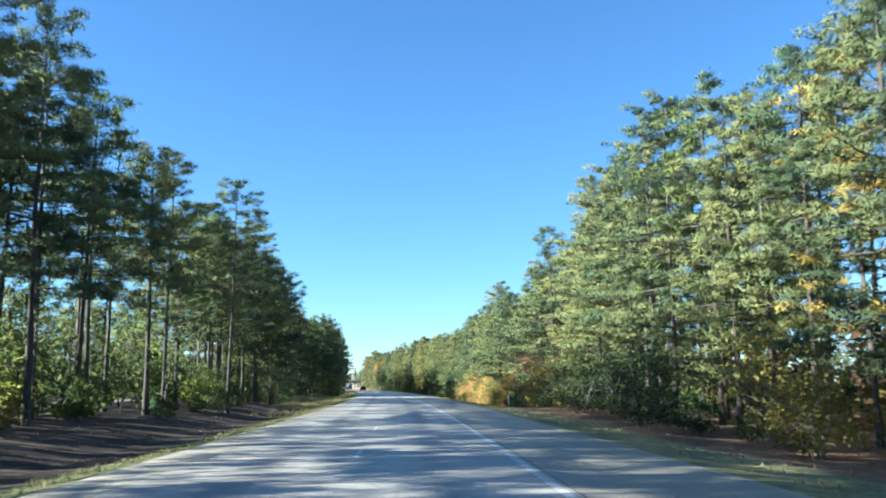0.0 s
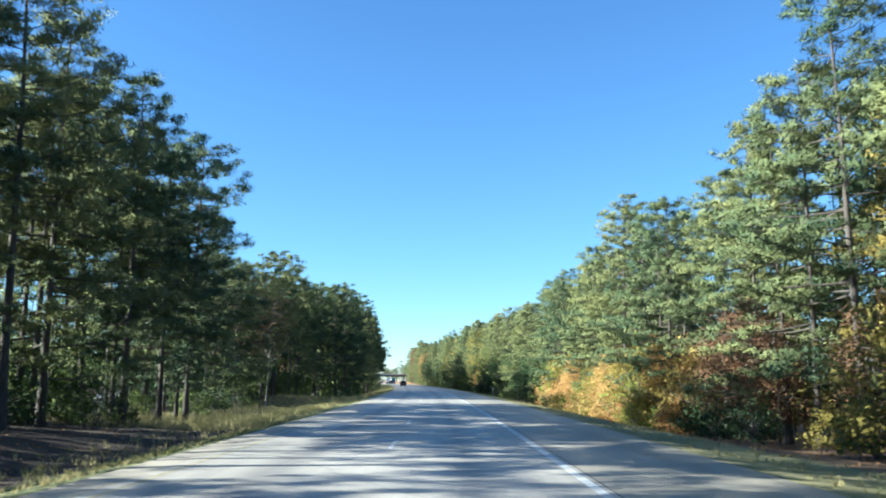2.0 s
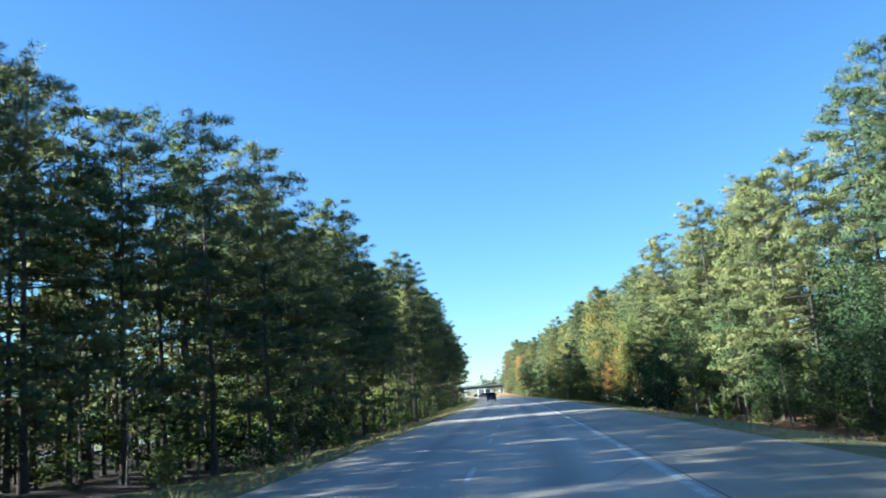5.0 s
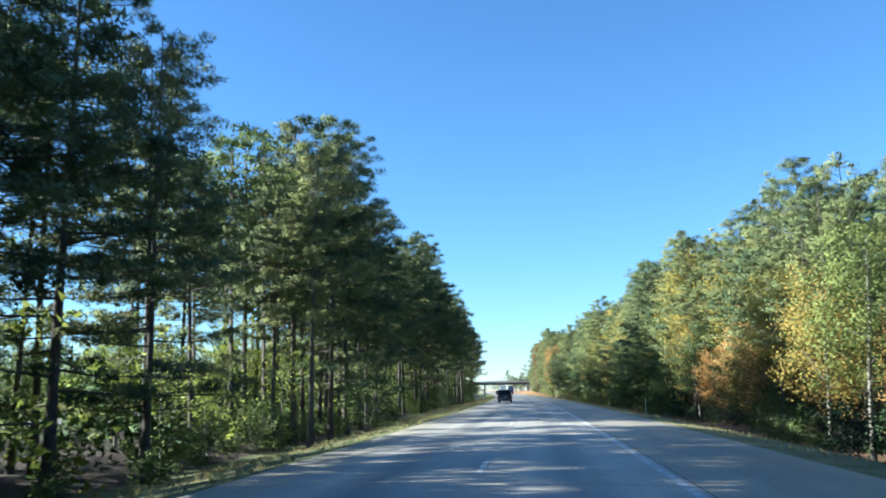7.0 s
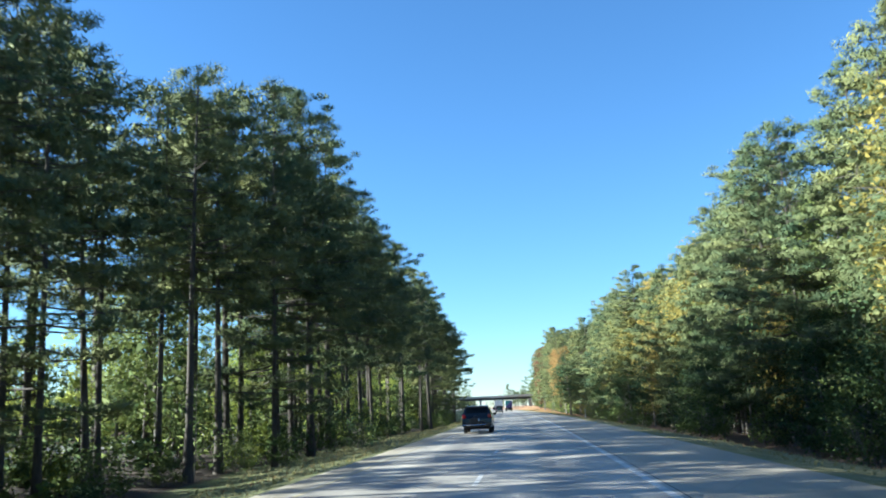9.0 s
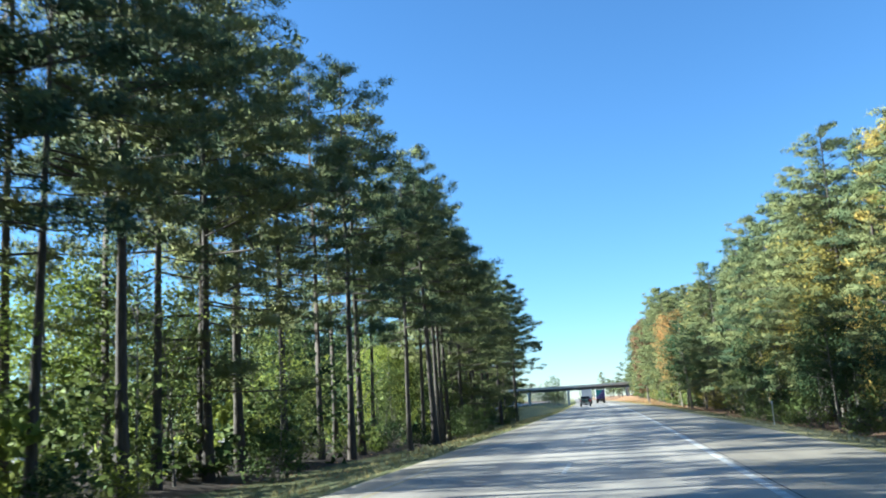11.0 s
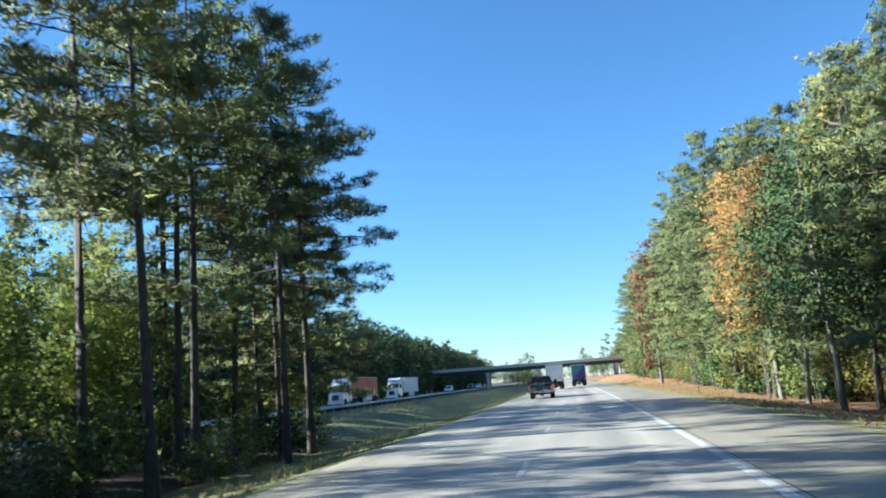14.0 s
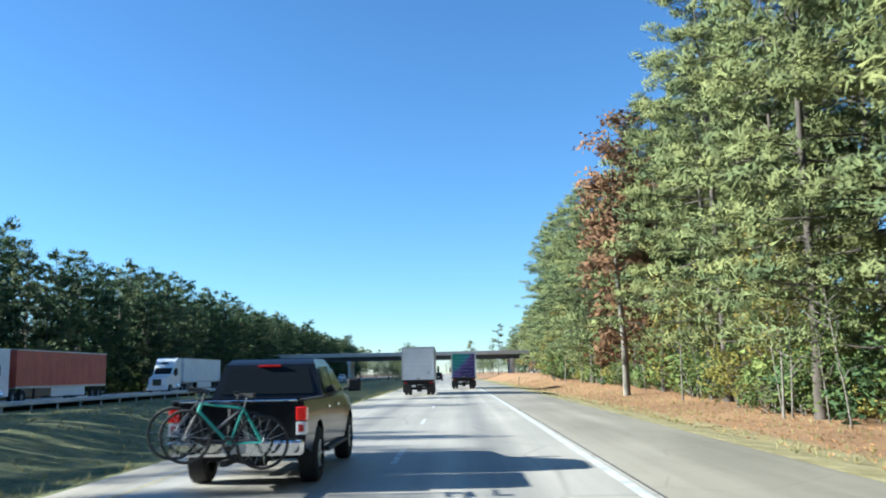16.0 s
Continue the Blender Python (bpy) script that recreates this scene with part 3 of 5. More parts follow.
def left_tall(s):
    return float(np.interp(s, [0, 45, 58, 66, 72, 80, 88, 96, 104, 116, 121, 126, 150, 165, 185, 205, 222, 235, 246, 251, 257, 264, 274, 282, 288, 300, 308, 318, 345, 362, 385, 410, 455, 464, 470],
                           [1.0, 0.95, 0.86, 0.70, 0.72, 0.87, 0.90, 0.80, 0.90, 0.92, 0.75, 0.74, 0.77, 0.86, 0.90, 0.92, 0.98, 1.05, 0.80, 0.68, 0.85, 1.03, 1.12, 1.06, 0.98, 0.97, 1.02, 1.08, 1.12, 1.18, 1.14, 1.1, 1.14, 1.06, 0.9]))


def opening(s):
    """Stretches where the median wood lets the sun through to the road."""
    return 122 < s < 136 or 203 < s < 210 or 247 < s < 254 or 425 < s < 429 or 438 < s < 445


PINE_LABEL = "tall loblolly pine with a bare lower trunk at the forest edge"
LOW_LABEL = "pine with drooping low green branches at the forest edge"


def edge_pines():
    s = 14.0
    while s < 660:
        r = rng.uniform()
        low = r < (0.82 if s < 430 else 0.96)
        kd = (LOW_PINES if low else PINES)[rng.integers(0, 3 if low else 5)]
        hgt = rng.uniform(0.92, 1.05) * right_tall(s)
        stand(kd, "pine_tree", s, right_edge(s) + rng.uniform(-0.5, 3.0), hgt, rng.uniform(0, 6.28), LOW_LABEL if low else PINE_LABEL, "pine tree", "roadside pines")
        s += rng.uniform(3.3, 5.6)
    s = 8.0
    while s < 466:
        low = rng.uniform() < (0.6 if 125 < s < 225 else 0.35 if 225 < s < 330 else 0.12)
        if opening(s) or (402 < s < 440 and rng.uniform() < 0.2):
            s += 4
            continue
        kd = (LOW_PINES if low else PINES)[rng.integers(0, 3 if low else 5)]
        hgt = rng.uniform(0.88, 1.07) * left_tall(s)
        stand(kd, "pine_tree", s, left_edge(s) - rng.uniform(0, 3.0), hgt, rng.uniform(0, 6.28), LOW_LABEL if low else PINE_LABEL, "pine tree", "median pines")
        s += rng.uniform(3.5, 5.8)


edge_pines()


def back_woods():
    near, right, left, left_near, far, hid, dim = [], [], [], [], [], [], []
    for row, du in enumerate((3.6, 7.5)):
        s = -30.0
        while s < 760:
            sl = 0 if rng.uniform() < 0.9 else rng.integers(1, 3)
            h = rng.uniform(0.84, 0.99) * right_tall(s)
            (right if row else near).append((rng.integers(0, 3), s, right_edge(s) + du + rng.uniform(-1.5, 1.5), h, rng.uniform(0, 6.28), sl))
            s += rng.uniform(3.4, 5.6) * (1 + 0.25 * row)
    for row, du in enumerate((3.5, 7.0, 11.0)):
        s = -30.0
        while s < 468:
            if opening(s) or (row and 104 < s < 142):
                s += 4.0
                continue
            right_most = left_edge(s) - du + rng.uniform(-1.2, 1.2)
            if (row == 0 and not 398 < s < 430 and rng.uniform() < 0.85) or rng.uniform() < (1.0 if 142 < s < 230 else 0.8 if 230 < s < 300 else 0.55 if 300 < s < 345 else 1.0 if s < 46 else 0.5 if s < 60 else 0.35 if s < 345 else 0.1):
                (left if row else left_near).append((rng.integers(0, 3), s, max(right_most, -27.0), rng.uniform(0.85, 1.05) * left_tall(s), rng.uniform(0, 6.28), 0 if rng.uniform() < 0.8 else 1))
            s += rng.uniform(4.5, 8.0) * (0.65 if 225 < s < 345 else 1)
    # Most far pines take the darker evergreen colour, painting in their shaded side.
    for row, uu in enumerate((-49, -55, -63, -45.5)):
        s = -20.0 if row < 2 else 440.0
        while s < 900:
            lit_gap = 240 < s < 440
            (far if s > 440 else hid).append((rng.integers(0, 3), s, uu - (6 if s < 440 else 0) + rng.uniform(-2, 2), rng.uniform(0.82, 1.0) * (0.6 if lit_gap else 1) * (0.8 if row == 3 else 1), rng.uniform(0, 6.28), 0 if rng.uniform() < 0.3 else 1))
            s += rng.uniform(4.0, 7.0) * (1.3 if s < 440 else 0.8 + 0.25 * (row % 3))
    for i in range(110):
        s, w = rng.uniform(780, 1500), rng.uniform(0, 45)
        dim.append((rng.integers(0, 3), s, (17 + w) if rng.uniform() < 0.5 else (-48 - w), rng.uniform(0.7, 0.95), rng.uniform(0, 6.28), 0))
    for i in range(60):
        dim.append((rng.integers(0, 3), rng.uniform(1600, 1660), rng.uniform(-260, 200), rng.uniform(0.7, 0.95), rng.uniform(0, 6.28), 0))
    for i in range(24):
        dim.append((rng.integers(0, 3), rng.uniform(900, 1050), rng.uniform(-26.5, -12), rng.uniform(0.35, 0.5), rng.uniform(0, 6.28), 0))
    for i in range(46):
        dim.append((rng.integers(0, 3), rng.uniform(745, 900), rng.uniform(-26.5, -13), rng.uniform(0.3, 0.48), rng.uniform(0, 6.28), 0))
    for i in range(190):
        s, u = rng.uniform(735, 1000), rng.uniform(-80, -45)
        dim.append((rng.integers(0, 3), s, u, rng.uniform(0.6, 0.9), rng.uniform(0, 6.28), 0))
    low, dark, lit = [], [], []
    for du, gap in ((7, 3.2), (14, 4.0), (24, 4.5), (34, 5.0)):
        s = -20.0
        while s < 760:
            low.append((rng.integers(0, 4), s, right_edge(s) + du + rng.uniform(-2, 2), rng.uniform(1.0, 2.0), rng.uniform(0, 6.28), rng.integers(0, 3) if rng.uniform() < 0.8 else 3))
            s += rng.uniform(0.6, 1.4) * gap
    for du, gap in ((0.9, 1.7), (2.6, 2.0)):
        s = 474.0
        while s < 655:
            low.append((rng.integers(0, 4), s, right_edge(s) + du + rng.uniform(-0.8, 0.8), rng.uniform(0.6, 1.2), rng.uniform(0, 6.28), rng.choice([0, 1, 1])))
            s += rng.uniform(0.6, 1.4) * gap
    for uu in (-17, -21, -25.5):
        s = -20.0
        while s < 468:
            if 104 < s < 142:
                s += 6.0
                continue
            dark.append((rng.integers(0, 4), s, min(uu, left_edge(s) - 3) + rng.uniform(-1.5, 1.5), rng.uniform(0.7, 1.5), rng.uniform(0, 6.28), rng.choice([0, 0, 1, 2])))
            s += rng.uniform(2.5, 6.0)
    for uu in (-47, -51, -58, -66):
        s = -20.0
        while s < 900:
            lit.append((rng.integers(0, 4), s, uu - (8 if s < 430 else 0) + rng.uniform(-2, 2), rng.uniform(1.2, 2.4) * (0.9 if s < 430 else 1), rng.uniform(0, 6.28), rng.integers(0, 2)))
            s += rng.uniform(2.5, 5.0)
    thicket, shade = [], []
    for uu, gap, lo, hi in ((-19.5, 9.0, 0.18, 0.3), (-23.0, 8.0, 0.2, 0.36), (-26.5, 6.5, 0.25, 0.42)):
        s = -20.0
        while s < 466:
            if opening(s) or 102 < s < 144:
                s += 3.0
                continue
            thicket.append((rng.integers(0, 3), s, min(uu, left_edge(s) - 4) + rng.uniform(-1.2, 1.2), rng.uniform(lo, hi), rng.uniform(0, 6.28), rng.choice([0, 0, 1, 3]) if s < 290 else rng.choice([0, 1, 2, 2])))
            s += gap * rng.uniform(0.6, 1.4) * (0.36 if s < 60 else 0.5 if s < 300 else 0.9 if s < 320 else 1.6)
    for du, gap, lo, hi in ((5.5, 4.5, 0.3, 0.55), (10, 5, 0.35, 0.6)):
        s = 0.0
        while s < 700:
            shade.append((rng.integers(0, 3), s, right_edge(s) + du + rng.uniform(-1.2, 1.2), rng.uniform(lo, hi), rng.uniform(0, 6.28), rng.choice([0, 1])))
            s += gap * rng.uniform(0.6, 1.4)
    for uu in (-20.5, -24.0, -27.0):
        s = 146.0
        while s < 232:
            if opening(s):
                s += 3.0
                continue
            thicket.append((rng.integers(0, 3), s, uu + rng.uniform(-1, 1), rng.uniform(0.5, 0.78) * left_tall(s) / 0.85, rng.uniform(0, 6.28), rng.choice([0, 0, 3])))
            s += rng.uniform(2.6, 4.6)
    woods("median_thicket", FAR_PINES, thicket, "young pines and brush filling the inside of the median wood", [M_PINE, M_OLIVE, M_LIME, M_EVERGREEN])
    woods("young_pines", FAR_PINES, shade, "young pines growing under the tall roadside pines", [M_PINE, M_EVERGREEN])
    woods("undergrowth", BRUSH, low, "mixed green and autumn undergrowth among the pines", [M_OLIVE, M_EVERGREEN, M_GOLD, M_RUST], False)
    woods("median_undergrowth", BRUSH, dark, "yellow-green undergrowth between the median pines", [M_OLIVE, M_LIME, M_EVERGREEN], False)
    woods("distant_undergrowth", BRUSH, lit, "dark undergrowth beyond the opposite carriageway", [M_EVERGREEN, M_OLIVE], False)
    woods("near_pine_woods", MID_PINES, near, "second row of sunlit pines behind the road's edge", [M_PINE, M_OLIVE, M_YELLOW, M_ORANGE])
    woods("near_median_woods", MEDIAN_MID, left_near, "second row of backlit pines in the median", [M_PINE, M_OLIVE])
    woods("pine_woods", THIN_PINES, right, "dense sunlit pine woods behind the road's edge", [M_PINE, M_OLIVE, M_YELLOW, M_ORANGE])
    woods("median_woods", MEDIAN_THIN, left, "backlit pine woods filling the median", [M_PINE, M_OLIVE])
    woods("horizon_woods", FAR_PINES, dim, "hazy pine woods beyond the bridge", [M_PINE])
    woods("far_side_woods", FAR_PINES, hid, "pine woods on the far side of the opposite carriageway", [M_PINE, M_EVERGREEN])
    woods("distant_woods", SIDE_PINES, far, "pine woods beyond the opposite carriageway, shade painted in with darker leaves", [M_PINE, M_EVERGREEN])


back_woods()


def broadleaf_edges():
    """Shrubs and leafy trees along both edges, stretch by stretch."""
    def row(kinds, name, s0, s1, gap, side, off, sizes, mats, label, category, group):
        s = s0
        while s < s1:
            e = right_edge(s) if side > 0 else left_edge(s)
            mat = mats[rng.integers(0, len(mats))]
            stand(kinds[rng.integers(0, len(kinds))], name, s, e - side * rng.uniform(*off), rng.uniform(*sizes), rng.uniform(0, 6.28), label, category, group, mat)
            s += gap * rng.uniform(0.6, 1.4)

    row(SHRUBS[:3], "shrub", 22, 112, 4.5, 1, (0.5, 3.5), (0.6, 1.2), [M_OLIVE, M_GOLD, M_EVERGREEN, M_EVERGREEN], "leafy brown and green shrub in front of the pines", "shrub", "roadside shrubs")
    row(LEAFY[1:2], "broadleaf_tree", 90, 113, 4.5, 1, (-0.5, 1.5), (0.45, 0.68), [M_RUST], "brown-leaved young oak beside the shoulder", "tree", "roadside broadleaf trees")
    for off, sizes in (((1.2, 2.6), (0.6, 1.0)), ((-0.8, 1.0), (1.05, 1.6))):
        row(SHRUBS[:3], "autumn_shrub", 113, 166, 2.1, 1, off, sizes, [M_ORANGE, M_LIME, M_ORANGE, M_GOLD, M_YELLOW], "bright orange and yellow-green autumn shrub in sunlight", "shrub", "autumn shrubs")
    row(LEAFY[1:2], "autumn_tree", 116, 166, 4.0, 1, (-1.2, 0.8), (0.42, 0.6), [M_ORANGE, M_YELLOW, M_ORANGE], "bright orange and yellow young tree in sunlight", "tree", "autumn trees")
    row(LEAFY[:2], "evergreen_shrub", 168, 235, 4.2, 1, (0.5, 3.0), (0.45, 0.62), [M_EVERGREEN], "dense dark evergreen shrub in the trees' shade", "shrub", "evergreen shrubs")
    row(SHRUBS, "shrub", 150, 430, 4.6, 1, (0.5, 4.0), (0.65, 1.3), [M_EVERGREEN, M_OLIVE, M_OLIVE], "leafy green shrub at the foot of the trees", "shrub", "roadside shrubs")
    row(LEAFY, "broadleaf_tree", 236, 300, 4.5, 1, (-2, 2.5), (0.5, 0.72), [M_OLIVE, M_GOLD, M_OLIVE, M_YELLOW, M_ORANGE, M_OLIVE], "yellow-green autumn broadleaf tree in sun", "tree", "roadside broadleaf trees")
    row(LEAFY[:2], "evergreen_shrub", 290, 430, 3.4, 1, (-2.0, 2.2), (0.5, 0.8), [M_EVERGREEN], "dense dark evergreen shrub in the trees' shade", "shrub", "evergreen shrubs")
    for s, u, k, mat, lab in ((384, 25, 1.12, M_ORANGE, "tall orange-leaved hardwood above the pines"), (396, 26.5, 1.15, M_ORANGE, "tall orange-leaved hardwood above the pines"),
                              (408, 26, 1.12, M_YELLOW, "tall yellow-leaved hardwood above the pines"), (292, 25, 1.2, M_YELLOW, "tall yellow-leaved hardwood above the pines"),
                              (301, 26, 1.15, M_ORANGE, "tall orange-leaved hardwood above the pines"), (371.5, 23.6, 1.32, M_YELLOW, "tall yellow-leaved hardwood above the pines")):
        stand(LEAFY[2], "tall_broadleaf_tree", s, u, k, s * 0.7, lab, "tree", "autumn hardwoods", mat)
    row(LEAFY, "broadleaf_tree", 296, 425, 5.0, 1, (-4.5, 0), (0.85, 1.1), [M_GOLD, M_YELLOW, M_GOLD, M_OLIVE], "golden-olive broadleaf tree standing among pines", "tree", "roadside broadleaf trees")
    row(LEAFY[:2], "understory_tree", 300, 462, 5.0, -1, (-12, -5), (0.55, 0.85), [M_LIME, M_OLIVE], "bright yellow-green understory tree among pine trunks", "tree", "median understory trees")
    row(LEAFY[1:2], "understory_tree", 225, 300, 8.0, -1, (-12, -8), (0.45, 0.7), [M_LIME, M_OLIVE], "bright yellow-green understory tree among pine trunks", "tree", "median understory trees")
    row(LEAFY[:2], "understory_tree", 402, 458, 5.0, -1, (-11, -4), (0.6, 0.9), [M_LIME, M_LIME, M_OLIVE], "bright yellow-green understory tree among pine trunks", "tree", "median understory trees")
    row(SPARSE, "sapling", 430, 650, 2.4, 1, (-1.5, 1.4), (0.4, 0.85), [M_OLIVE, M_OLIVE, M_YELLOW], "thin nearly bare sapling on the leaf-strewn bank", "sapling", "bank saplings")
    row(SHRUBS, "shrub", 440, 650, 2.7, 1, (-2.5, 0.8), (0.7, 1.6), [M_OLIVE, M_OLIVE, M_GOLD], "scrubby shrub at the top of the bank", "shrub", "roadside shrubs")
    row(SHRUBS, "shrub", 10, 104, 3.8, -1, (-2.5, 0.6), (0.4, 0.85), [M_OLIVE, M_EVERGREEN, M_EVERGREEN, M_GOLD], "low green shrub under the median pines", "shrub", "median shrubs")
    row(SPARSE[:2] + SHRUBS[:1], "sapling", 20, 466, 5.0, -1, (-6, -1), (0.5, 0.95), [M_LIME, M_OLIVE, M_OLIVE], "slender sapling with yellow-green leaves under the pines", "sapling", "median saplings")
    row(SHRUBS, "shrub", 104, 466, 4.3, -1, (-4.0, 1.0), (0.5, 1.05), [M_EVERGREEN, M_OLIVE, M_OLIVE], "low shrub at the foot of the median pines", "shrub", "median shrubs")
    row(SHRUBS, "shrub", 104, 144, 3.0, -1, (-9, -5), (0.7, 1.2), [M_OLIVE, M_EVERGREEN], "leafy green shrub behind the grassy clearing", "shrub", "median shrubs")
    # Trees that stand out.
    stand(SPARSE[2], "bare_tree", 142.5, -16.3, 1.0, 1.0, "half-bare grey hardwood with thin brown leaves", "tree", mat=M_RUST)
    stand(SPARSE[2], "bare_tree", 139, -18.0, 0.95, 2.6, "half-bare grey hardwood with thin brown leaves", "tree", mat=M_RUST)
    stand(LEAFY[2], "oak_tree", 479, 13.0, 0.95, 0.4, "orange-leaved oak leaning over the bank", "tree", mat=M_ORANGE)
    stand(LEAFY[0], "oak_tree", 466, 13.0, 1.0, 2.4, "dark green broadleaf tree at the road's edge", "tree", mat=M_EVERGREEN)
    stand(LEAFY[0], "oak_tree", 474, 13.4, 0.95, 4.4, "dark green broadleaf tree at the road's edge", "tree", mat=M_EVERGREEN)
    stand(NARROW, "oak_tree", 537.5, 11.4, 1.24, 3.4, "rust-brown oak among green pines", "tree", mat=M_RUST)
    for s, u, size, turn in ((511.0, 11.6, 0.62, 0.7), (511.9, 12.0, 0.55, 2.9), (526.0, 12.0, 0.6, 4.4)):
        stand(SPARSE[2], "bare_tree", s, u, size, turn, "thin pale leaning hardwood with a few yellow leaves", "tree", "pale hardwoods on the bank", mat=M_YELLOW)
    stand(LONE_PINE, "lone_pine", 223.0, -14.8, 0.93, 2.2, "spreading pine with long level limbs in the median", "pine tree")
    stand(LONE_PINE, "lone_pine", 113.0, -15.6, 0.93, 4.0, "spreading pine with long level limbs in the median", "pine tree")
    stand(LONE_PINE, "lone_pine", 85.5, -19.4, 1.02, 1.2, "spreading pine with long level limbs in the median", "pine tree")
    stand(LONE_PINE, "lone_pine", 471.0, -18.2, 1.0, 0.0, "spreading pine with long level limbs in the median", "pine tree")
    for s, u, size in ((88.0, -17.5, 0.86), (93.5, -15.6, 0.9), (97.5, -18.5, 0.82), (100.5, -15.0, 0.86), (108.5, -15.8, 0.85), (116.5, -17.2, 0.8), (104.0, -16.8, 0.92), (421.0, -14.4, 0.95), (431.5, -16.4, 1.02), (466.0, -18.0, 0.95), (461.5, -15.2, 0.98)):
        stand(LOW_PINES[int(s) % 3], "pine_tree", s, u, size, s * 1.3, LOW_LABEL, "pine tree", "median pines")
    stand(SPARSE[2], "bare_tree", 467, 16.5, 1.62, 1.9, "tall pale half-bare hardwood with thin yellow leaves", "tree", mat=M_YELLOW)
    stand(LEAFY[0], "broadleaf_tree", 285, 18.2, 0.62, 1.9, "red-orange young maple at the forest edge", "tree", "roadside broadleaf trees", mat=M_ORANGE)
    for s, u, size in ((935, -21, 0.98), (938, -25, 0.82), (931, -17.5, 0.8)):
        stand(SIDE_PINES[int(s) % 3], "distant_tree", s, u, size, s * 0.3, "large round-headed tree beyond the bridge", "tree", "trees beyond the bridge", M_OLIVE)
    stand(PINES[0], "distant_tree", 950, 14, 0.95, 1.4, "lone pine beyond the bridge", "pine tree")


broadleaf_edges()


def grass():
    """Tufts of tall dry grass along both verges."""
    g = np.random.default_rng(77)
    cs, sz = [], []
    for n, s0, s1, u0, u1, a, b in ((2600, 8, 480, 6.6, 9.5, 0.06, 0.16), (1000, 8, 75, -8.6, -6.6, 0.05, 0.14), (900, 75, 106, -8.4, -6.5, 0.05, 0.16), (4000, 106, 470, -13.0, -6.6, 0.06, 0.26), (4200, 98, 172, -19, -8.5, 0.25, 0.62),
                                    (260, 60, 105, -11, -8, 0.15, 0.4), (3500, 470, 640, -27, -6.7, 0.08, 0.3), (1800, 440, 640, 6.7, 12, 0.06, 0.2)):
        s, u = g.uniform(s0, s1, n), g.uniform(u0, u1, n)
        x, y = along(s, u)
        cs.append(np.stack([x, y, lie(s, u)], 1))
        sz.append(g.uniform(a, b, n))
    cs, sz = np.concatenate(cs), np.concatenate(sz)
    v, f = blades(g, cs, np.tile([0, 0, 2.6], (len(cs), 1)), sz, 7, 0.014)
    tagged(new("verge_grass", mesh_of("verge_grass", v, f, [M_GRASS])), "tufts of dry straw-coloured grass along the verges", "grass", kind="stuff")


grass()


def fallen_leaves():
    """Dry leaves and straw lying on the banks."""
    g = np.random.default_rng(78)
    n = 9000
    s = np.concatenate([g.uniform(440, 600, n), g.uniform(20, 440, n)])
    u = np.concatenate([7.4 + 8 * g.uniform(0, 1, n) ** 1.2, np.where(g.uniform(0, 1, n) < 0.5, g.uniform(8.5, 15, n), g.uniform(-15, -9, n))])
    x, y = along(s, u)
    c = np.stack([x, y, lie(s, u) + 0.02], 1)
    v, f = blades(g, c, np.tile([0, 0, 0.25], (len(c), 1)), g.uniform(0.05, 0.11, len(c)), 2, 0.022)
    tagged(new("fallen_leaves", mesh_of("fallen_leaves", v, f, [M_LITTER])), "dry orange-brown leaves and straw on the banks", "leaves", kind="stuff")


fallen_leaves()


# Vehicles. Local axes: x right, y ahead, z up; the origin lies on the road under the rear axle.
M_TYRE = plain("tyre_rubber", (0.02, 0.02, 0.021), 0.85)
M_RIM = plain("alloy_rim", (0.55, 0.56, 0.58), 0.3, 0.9)
M_CHROME = plain("chrome", (0.75, 0.76, 0.78), 0.12, 1.0, 0.05)
M_BLACK = plain("black_car_paint", (0.008, 0.009, 0.012), 0.3, 0, 0.2, 3, 0.32)
M_NAVY = plain("dark_blue_car_paint", (0.007, 0.010, 0.020), 0.3, 0.0, 0.2, 3, 0.5)
M_TRIM = plain("black_plastic", (0.018, 0.018, 0.02), 0.6)
M_UNDER = plain("chassis_black", (0.012, 0.012, 0.013), 0.8)
M_WHITEBOX = plain("white_box_panel", (0.72, 0.73, 0.74), 0.45, 0, 0.06, 1.2)
M_ALU = plain("aluminium_trim", (0.5, 0.51, 0.53), 0.4, 0.7)
M_CABWHITE = plain("white_cab_paint", (0.78, 0.79, 0.80), 0.3, 0, 0.05, 2, 0.5)
M_REDBOX = plain("red_trailer_panel", (0.42, 0.085, 0.05), 0.5, 0, 0.15, 0.8)
M_TEAL = plain("teal_frame_paint", (0.045, 0.29, 0.25), 0.35)
M_ORANGEFRAME = plain("orange_frame_paint", (0.5, 0.13, 0.05), 0.35)
M_GREYFRAME = plain("grey_frame_paint", (0.10, 0.10, 0.11), 0.35, 0.3)
M_AMBER = plain("amber_plastic", (0.7, 0.25, 0.03), 0.3)
M_PLATE = plain("number_plate", (0.6, 0.62, 0.62), 0.5)


def lamp_material(name, color, glow):
    m, nt, b = nodes_of(name)
    b.inputs["Base Color"].default_value = (*color, 1)
    b.inputs["Roughness"].default_value = 0.15
    b.inputs["Coat Weight"].default_value = 0.6
    if glow:
        b.inputs["Emission Color"].default_value = (*color, 1)
        b.inputs["Emission Strength"].default_value = glow
    return m


M_TAIL = lamp_material("tail_lamp_red", (0.28, 0.01, 0.01), 0.0)
M_BRAKE = lamp_material("lit_brake_lamp", (0.5, 0.012, 0.01), 0.06)
M_CLEAR = lamp_material("clear_lamp", (0.6, 0.62, 0.65), 0.0)


